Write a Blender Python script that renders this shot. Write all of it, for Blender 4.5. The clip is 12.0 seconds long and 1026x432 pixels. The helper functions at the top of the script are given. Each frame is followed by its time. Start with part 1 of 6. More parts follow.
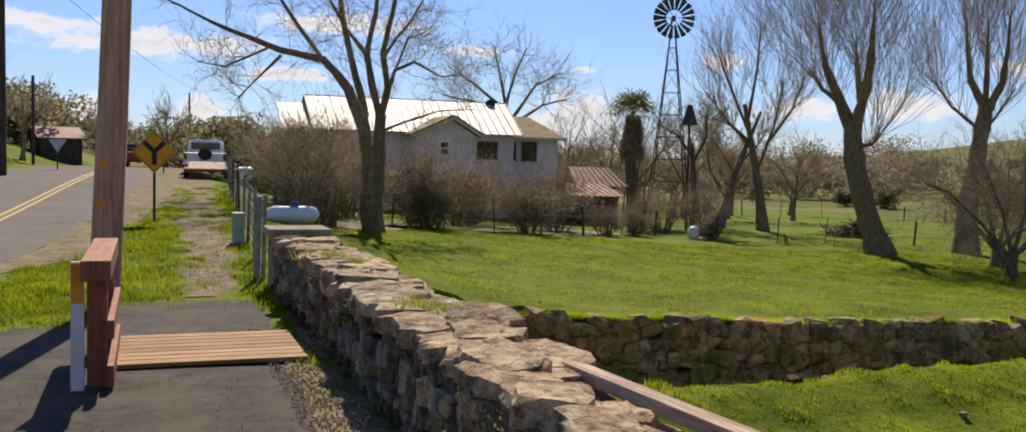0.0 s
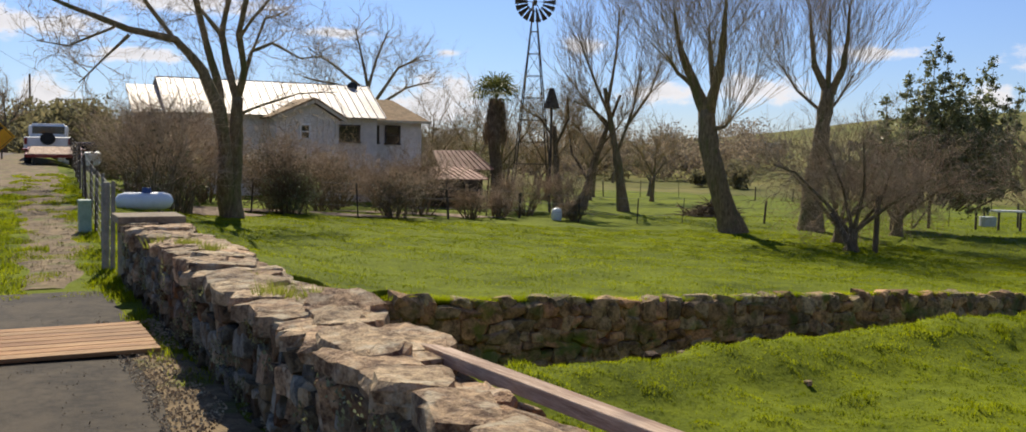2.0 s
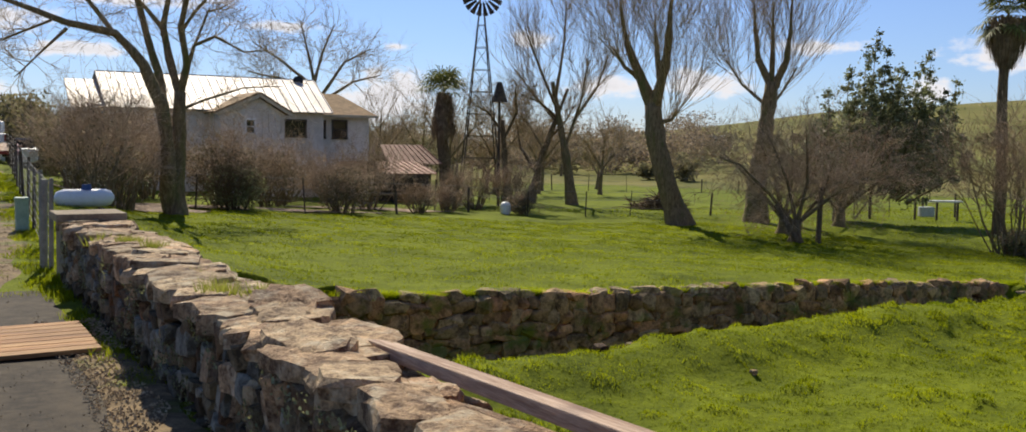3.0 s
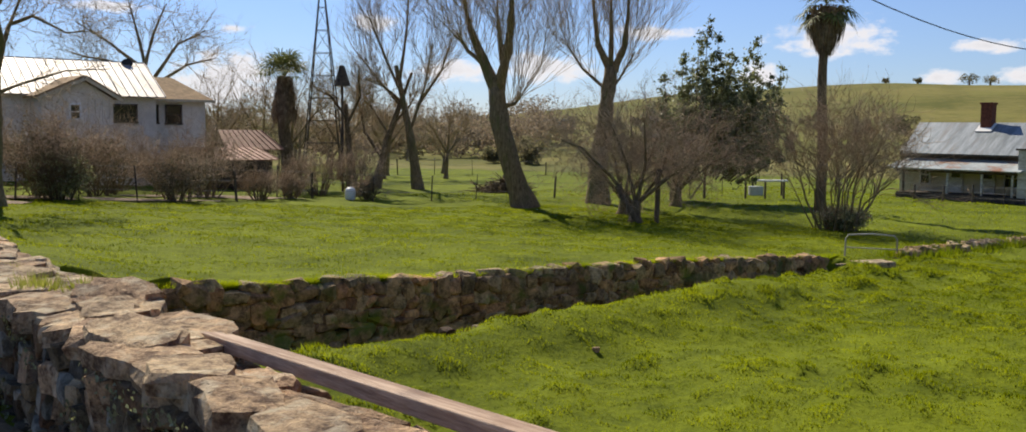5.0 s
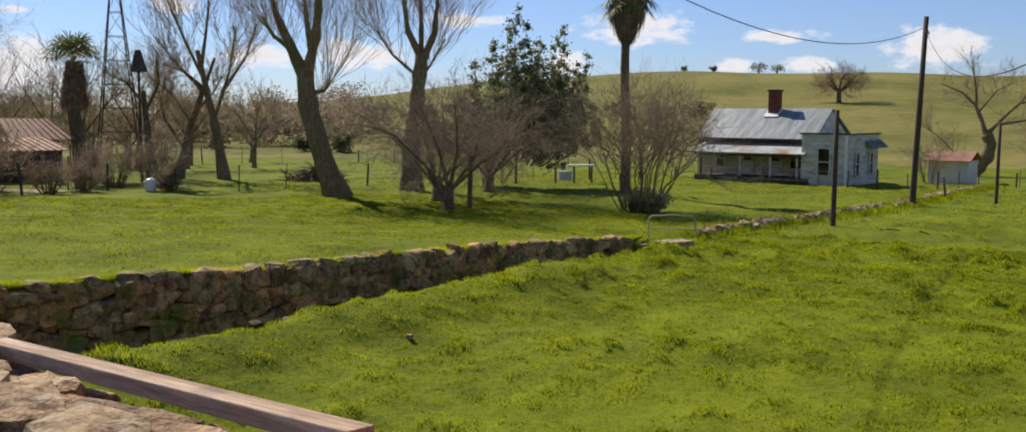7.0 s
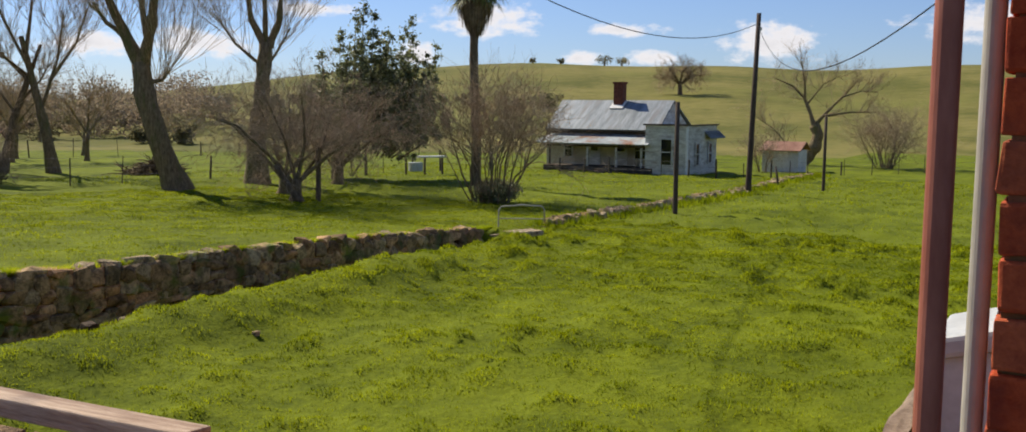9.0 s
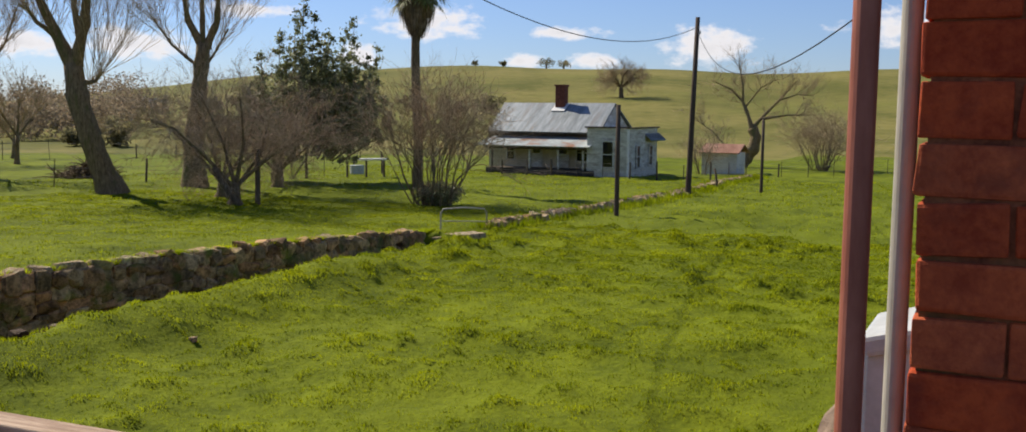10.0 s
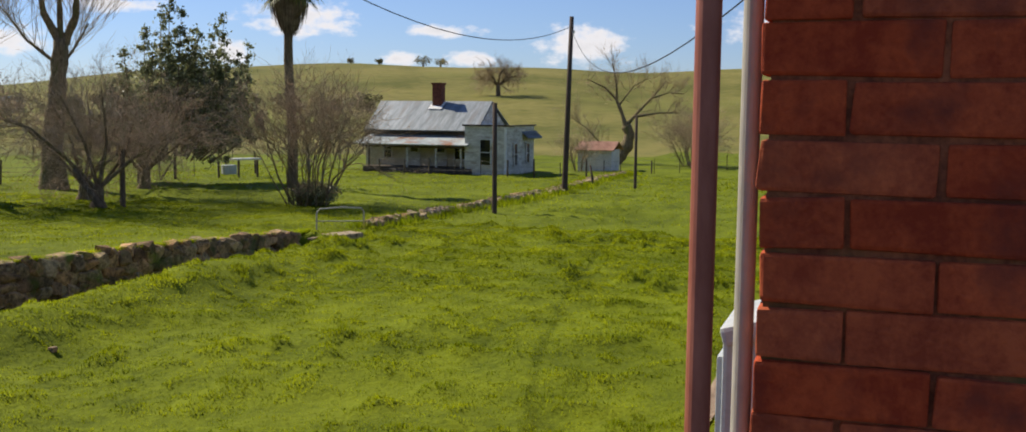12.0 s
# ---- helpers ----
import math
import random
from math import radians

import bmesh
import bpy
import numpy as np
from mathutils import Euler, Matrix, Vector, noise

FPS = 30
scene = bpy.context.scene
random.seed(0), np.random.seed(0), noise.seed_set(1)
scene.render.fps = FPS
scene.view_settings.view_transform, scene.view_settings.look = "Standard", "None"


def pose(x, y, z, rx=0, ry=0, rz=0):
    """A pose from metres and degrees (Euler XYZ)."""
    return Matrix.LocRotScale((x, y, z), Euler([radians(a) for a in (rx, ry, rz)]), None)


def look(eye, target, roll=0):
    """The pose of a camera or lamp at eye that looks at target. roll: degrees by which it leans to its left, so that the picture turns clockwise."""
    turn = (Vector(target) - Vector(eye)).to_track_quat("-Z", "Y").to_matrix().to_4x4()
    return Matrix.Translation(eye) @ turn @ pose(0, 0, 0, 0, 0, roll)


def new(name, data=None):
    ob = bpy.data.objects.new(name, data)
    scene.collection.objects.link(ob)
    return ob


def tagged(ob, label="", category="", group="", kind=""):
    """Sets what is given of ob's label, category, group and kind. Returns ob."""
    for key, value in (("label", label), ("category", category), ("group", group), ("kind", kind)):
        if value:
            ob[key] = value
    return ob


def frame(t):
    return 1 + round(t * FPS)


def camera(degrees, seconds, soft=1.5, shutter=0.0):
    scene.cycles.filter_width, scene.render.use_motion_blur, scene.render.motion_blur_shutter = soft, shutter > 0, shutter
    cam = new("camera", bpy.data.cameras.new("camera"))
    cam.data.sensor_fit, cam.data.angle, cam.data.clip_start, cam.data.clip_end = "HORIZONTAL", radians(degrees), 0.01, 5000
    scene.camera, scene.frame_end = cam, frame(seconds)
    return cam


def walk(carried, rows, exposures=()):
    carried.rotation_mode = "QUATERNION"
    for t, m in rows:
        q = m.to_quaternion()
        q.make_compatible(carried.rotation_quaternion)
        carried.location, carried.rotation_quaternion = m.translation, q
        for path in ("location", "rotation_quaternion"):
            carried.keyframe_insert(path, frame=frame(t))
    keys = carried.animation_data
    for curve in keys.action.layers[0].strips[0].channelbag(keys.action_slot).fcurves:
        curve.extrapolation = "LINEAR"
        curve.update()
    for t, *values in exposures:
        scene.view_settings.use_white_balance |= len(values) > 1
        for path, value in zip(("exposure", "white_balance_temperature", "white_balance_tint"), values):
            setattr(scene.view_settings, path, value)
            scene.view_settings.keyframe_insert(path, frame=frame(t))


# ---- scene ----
cam = camera(55.0, 12.0, soft=1.6)
# seconds, place, turn
ROWS = [
    (0, 0.102, 0.264, 1.650, 86.757, -1.323, -20.320),
    (0.5, 0.108, 0.260, 1.650, 86.543, -1.309, -21.686),
    (1, 0.115, 0.255, 1.650, 86.327, -1.083, -23.767),
    (1.5, 0.126, 0.251, 1.650, 86.133, -1.031, -26.053),
    (2, 0.130, 0.251, 1.650, 85.948, -1.085, -28.166),
    (2.5, 0.134, 0.248, 1.650, 85.850, -1.015, -29.674),
    (3, 0.144, 0.243, 1.650, 85.646, -0.812, -31.148),
    (5, 0.179, 0.220, 1.650, 84.831, -0.499, -40.067),
    (5.5, 0.191, 0.211, 1.650, 84.559, -0.306, -42.609),
    (6, 0.201, 0.200, 1.650, 84.279, -0.242, -45.210),
    (6.5, 0.208, 0.190, 1.650, 84.103, -0.183, -47.958),
    (7, 0.218, 0.173, 1.650, 84.147, -0.283, -50.848),
    (7.5, 0.223, 0.161, 1.650, 84.098, -0.510, -53.891),
    (9.5, 0.243, 0.142, 1.650, 83.724, -0.459, -60.995),
    (10, 0.250, 0.133, 1.650, 83.863, -0.528, -62.801),
    (10.5, 0.257, 0.121, 1.650, 83.833, -0.206, -64.695),
    (11, 0.259, 0.112, 1.650, 83.972, -0.166, -66.429),
    (11.5, 0.262, 0.106, 1.650, 84.006, -0.272, -68.098),
    (12, 0.266, 0.108, 1.650, 83.819, -0.465, -69.865),
]
walk(cam, [(t, pose(x, y, z, rx, ry, rz)) for t, x, y, z, rx, ry, rz in ROWS])

# ---------------------------------------------------------------- light
SUN_YAW, SUN_EL = 14.0, 42.0        # degrees clockwise from +y, and above the horizon
SUN_DIR = Vector((math.sin(radians(SUN_YAW)) * math.cos(radians(SUN_EL)), math.cos(radians(SUN_YAW)) * math.cos(radians(SUN_EL)), math.sin(radians(SUN_EL))))
lamp = bpy.data.lights.new("sun", "SUN")
lamp.energy, lamp.angle, lamp.color = 5.0, radians(0.55), (1.0, 0.895, 0.72)
new("sun", lamp).matrix_world = look(SUN_DIR * 60, (0, 0, 0))
scene.view_settings.exposure = 0.3

# clouds: azimuth, elevation, half width, half height (degrees)
CLOUDS = [
    (0.5, 5.9, 7.5, 0.9), (-5.5, 6.6, 4.0, 0.6), (7.0, 4.5, 3.5, 0.5), (10, 7.4, 6.0, 0.7), (3.0, 2.3, 1.9, 1.2), (-3.3, 2.1, 2.2, 1.0),
    (24.0, 2.3, 3.6, 1.9), (24.4, 5.3, 1.1, 0.3), (32.1, 5.8, 1.6, 0.6), (36.5, 3.2, 2.6, 0.8), (42, 3.4, 3.2, 1.0), (18, 6.2, 2.5, 0.4),
    (57.9, 4.9, 3.4, 1.2), (65.7, 4.4, 2.3, 0.45), (73.9, 3.7, 3.0, 1.3), (63.3, 2.8, 1.2, 0.5), (67.2, 2.8, 1.8, 0.5), (54.0, 3.0, 1.5, 0.8),
    (86, 4.5, 5, 1.3), (110, 7, 9, 2.5), (-30, 8, 9, 2.0), (-60, 12, 12, 2.5), (150, 9, 12, 3), (-120, 8, 14, 3), (48, 5.4, 3.0, 0.5),
]


def link(tree, a, b):
    tree.links.new(a, b)


def math_node(tree, op, a, b=None, c=None, clamp=False):
    n = tree.nodes.new("ShaderNodeMath")
    n.operation, n.use_clamp = op, clamp
    for i, v in enumerate((a, b, c)):
        if v is None:
            continue
        if isinstance(v, (int, float)):
            n.inputs[i].default_value = v
        else:
            link(tree, v, n.inputs[i])
    return n.outputs[0]


world = bpy.data.worlds.new("sky")
scene.world = world
world.use_nodes = True
wt = world.node_tree
wt.nodes.clear()
sky = wt.nodes.new("ShaderNodeTexSky")
sky.sky_type, sky.sun_disc = "NISHITA", False
sky.sun_elevation, sky.sun_rotation = radians(SUN_EL), radians(SUN_YAW)
sky.air_density, sky.dust_density, sky.ozone_density = 1.0, 0.05, 3.5
coord = wt.nodes.new("ShaderNodeTexCoord")
split = wt.nodes.new("ShaderNodeSeparateXYZ")
link(wt, coord.outputs["Generated"], split.inputs[0])
az = math_node(wt, "MULTIPLY", math_node(wt, "ARCTAN2", split.outputs[0], split.outputs[1]), 57.2958)
el = math_node(wt, "MULTIPLY", math_node(wt, "ARCSINE", split.outputs[2]), 57.2958)
flat = wt.nodes.new("ShaderNodeCombineXYZ")
link(wt, az, flat.inputs[0])
link(wt, math_node(wt, "MULTIPLY", el, 1.9), flat.inputs[1])
puff = wt.nodes.new("ShaderNodeTexNoise")
puff.inputs["Scale"].default_value, puff.inputs["Detail"].default_value, puff.inputs["Roughness"].default_value = 0.62, 7.0, 0.62
link(wt, flat.outputs[0], puff.inputs["Vector"])
most = None
for a0, e0, w, h in CLOUDS:
    dx = math_node(wt, "MULTIPLY", math_node(wt, "SUBTRACT", az, a0), 1.0 / w)
    dy = math_node(wt, "MULTIPLY", math_node(wt, "SUBTRACT", el, e0), 1.0 / h)
    q = math_node(wt, "SUBTRACT", 1.0, math_node(wt, "SQRT", math_node(wt, "ADD", math_node(wt, "MULTIPLY", dx, dx), math_node(wt, "MULTIPLY", dy, dy))))
    most = q if most is None else math_node(wt, "MAXIMUM", most, q)
most = math_node(wt, "MAXIMUM", most, -0.6)
dens = math_node(wt, "ADD", most, math_node(wt, "MULTIPLY", math_node(wt, "SUBTRACT", puff.outputs["Fac"], 0.5), 2.2))
ramp = wt.nodes.new("ShaderNodeMapRange")
ramp.interpolation_type = "SMOOTHSTEP"
ramp.inputs["From Min"].default_value, ramp.inputs["From Max"].default_value = -0.02, 0.65
link(wt, dens, ramp.inputs["Value"])
shade = wt.nodes.new("ShaderNodeMapRange")
shade.inputs["From Min"].default_value, shade.inputs["From Max"].default_value = 0.25, 1.15
shade.inputs["To Min"].default_value, shade.inputs["To Max"].default_value = 1.0, 0.8
link(wt, dens, shade.inputs["Value"])
white = wt.nodes.new("ShaderNodeMix")
white.data_type, white.blend_type = "RGBA", "MULTIPLY"
white.inputs["Factor"].default_value = 1.0
white.inputs["A"].default_value = (10.6, 10.2, 10.3, 1)
link(wt, shade.outputs[0], white.inputs["B"])
over = wt.nodes.new("ShaderNodeMix")
over.data_type = "RGBA"
link(wt, math_node(wt, "MULTIPLY", ramp.outputs[0], 0.93), over.inputs["Factor"])
tint = wt.nodes.new("ShaderNodeMix")
tint.data_type, tint.blend_type = "RGBA", "MULTIPLY"
tint.inputs["Factor"].default_value = 1.0
height = wt.nodes.new("ShaderNodeMapRange")
height.inputs["From Min"].default_value, height.inputs["From Max"].default_value = -2.0, 16.0
link(wt, el, height.inputs["Value"])
grade = wt.nodes.new("ShaderNodeMix")
grade.data_type = "RGBA"
grade.inputs["A"].default_value, grade.inputs["B"].default_value = (0.66, 0.78, 1.12, 1), (1.08, 1.06, 1.27, 1)
link(wt, height.outputs[0], grade.inputs["Factor"])
link(wt, grade.outputs["Result"], tint.inputs["B"])
link(wt, sky.outputs[0], tint.inputs["A"])
link(wt, tint.outputs["Result"], over.inputs["A"])
link(wt, white.outputs["Result"], over.inputs["B"])
glow = wt.nodes.new("ShaderNodeBackground")
glow.inputs["Strength"].default_value = 0.075
link(wt, over.outputs["Result"], glow.inputs["Color"])
out = wt.nodes.new("ShaderNodeOutputWorld")
link(wt, glow.outputs[0], out.inputs["Surface"])

# ---------------------------------------------------------------- materials


def material(name, dark, light, rough=0.85, scale=3.0, fine=40.0, bump=0.3, metal=0.0, spread=0.0, islands=False, third=None, third_scale=1.0, stretch=(1, 1, 1), spec=0.35, through_light=0.0, bump_dist=0.02):
    """Two tones in coarse and fine noise, with relief; spread: how far single objects differ; third: a patchy third tone."""
    m = bpy.data.materials.new(name)
    m.use_nodes = True
    nt = m.node_tree
    bsdf = nt.nodes["Principled BSDF"]
    geo = nt.nodes.new("ShaderNodeNewGeometry")
    mp = nt.nodes.new("ShaderNodeMapping")
    mp.inputs["Scale"].default_value = stretch
    link(nt, geo.outputs["Position"], mp.inputs["Vector"])

    def noise_at(s, detail=5.0):
        n = nt.nodes.new("ShaderNodeTexNoise")
        n.inputs["Scale"].default_value, n.inputs["Detail"].default_value, n.inputs["Roughness"].default_value = s, detail, 0.6
        link(nt, mp.outputs[0], n.inputs["Vector"])
        return n.outputs["Fac"]
    coarse, mid, grain = noise_at(scale), noise_at(math.sqrt(scale * fine)), noise_at(fine)
    f = math_node(nt, "ADD", math_node(nt, "MULTIPLY", coarse, 0.45), math_node(nt, "ADD", math_node(nt, "MULTIPLY", mid, 0.3), math_node(nt, "MULTIPLY", grain, 0.25)))
    mr = nt.nodes.new("ShaderNodeMapRange")
    mr.inputs["From Min"].default_value, mr.inputs["From Max"].default_value = 0.42, 0.58
    link(nt, f, mr.inputs["Value"])
    mix = nt.nodes.new("ShaderNodeMix")
    mix.data_type = "RGBA"
    mix.inputs["A"].default_value, mix.inputs["B"].default_value = (*dark, 1), (*light, 1)
    link(nt, mr.outputs[0], mix.inputs["Factor"])
    col = mix.outputs["Result"]
    if third:
        pr = nt.nodes.new("ShaderNodeMapRange")
        pr.inputs["From Min"].default_value, pr.inputs["From Max"].default_value = 0.52, 0.66
        link(nt, noise_at(third_scale, 6.0), pr.inputs["Value"])
        mx = nt.nodes.new("ShaderNodeMix")
        mx.data_type = "RGBA"
        mx.inputs["B"].default_value = (*third, 1)
        link(nt, pr.outputs[0], mx.inputs["Factor"])
        link(nt, col, mx.inputs["A"])
        col = mx.outputs["Result"]
    if spread:
        if islands:
            rnd = geo.outputs["Random Per Island"]
        else:
            rnd = nt.nodes.new("ShaderNodeObjectInfo").outputs["Random"]
        hsv = nt.nodes.new("ShaderNodeHueSaturation")
        link(nt, math_node(nt, "ADD", math_node(nt, "MULTIPLY", rnd, 2 * spread), 1.0 - spread), hsv.inputs["Value"])
        twin = math_node(nt, "FRACT", math_node(nt, "MULTIPLY", rnd, 7.31))
        link(nt, math_node(nt, "ADD", math_node(nt, "MULTIPLY", twin, 0.07 * spread), 0.5 - 0.035 * spread), hsv.inputs["Hue"])
        link(nt, math_node(nt, "ADD", math_node(nt, "MULTIPLY", twin, -0.5 * spread), 1.0 + 0.25 * spread), hsv.inputs["Saturation"])
        link(nt, col, hsv.inputs["Color"])
        col = hsv.outputs["Color"]
    link(nt, col, bsdf.inputs["Base Color"])
    bsdf.inputs["Roughness"].default_value, bsdf.inputs["Metallic"].default_value = rough, metal
    bsdf.inputs["Specular IOR Level"].default_value = spec
    if bump:
        b = nt.nodes.new("ShaderNodeBump")
        b.inputs["Strength"].default_value, b.inputs["Distance"].default_value = bump, bump_dist
        link(nt, f, b.inputs["Height"])
        link(nt, b.outputs[0], bsdf.inputs["Normal"])
    if through_light:
        tl = nt.nodes.new("ShaderNodeBsdfTranslucent")
        link(nt, col, tl.inputs["Color"])
        ms = nt.nodes.new("ShaderNodeMixShader")
        ms.inputs[0].default_value = through_light
        link(nt, bsdf.outputs[0], ms.inputs[1])
        link(nt, tl.outputs[0], ms.inputs[2])
        link(nt, ms.outputs[0], nt.nodes["Material Output"].inputs["Surface"])
    return m


def glass_material(name, tint):
    m = bpy.data.materials.new(name)
    m.use_nodes = True
    b = m.node_tree.nodes["Principled BSDF"]
    b.inputs["Base Color"].default_value = (*tint, 1)
    b.inputs["Roughness"].default_value = 0.06
    return m


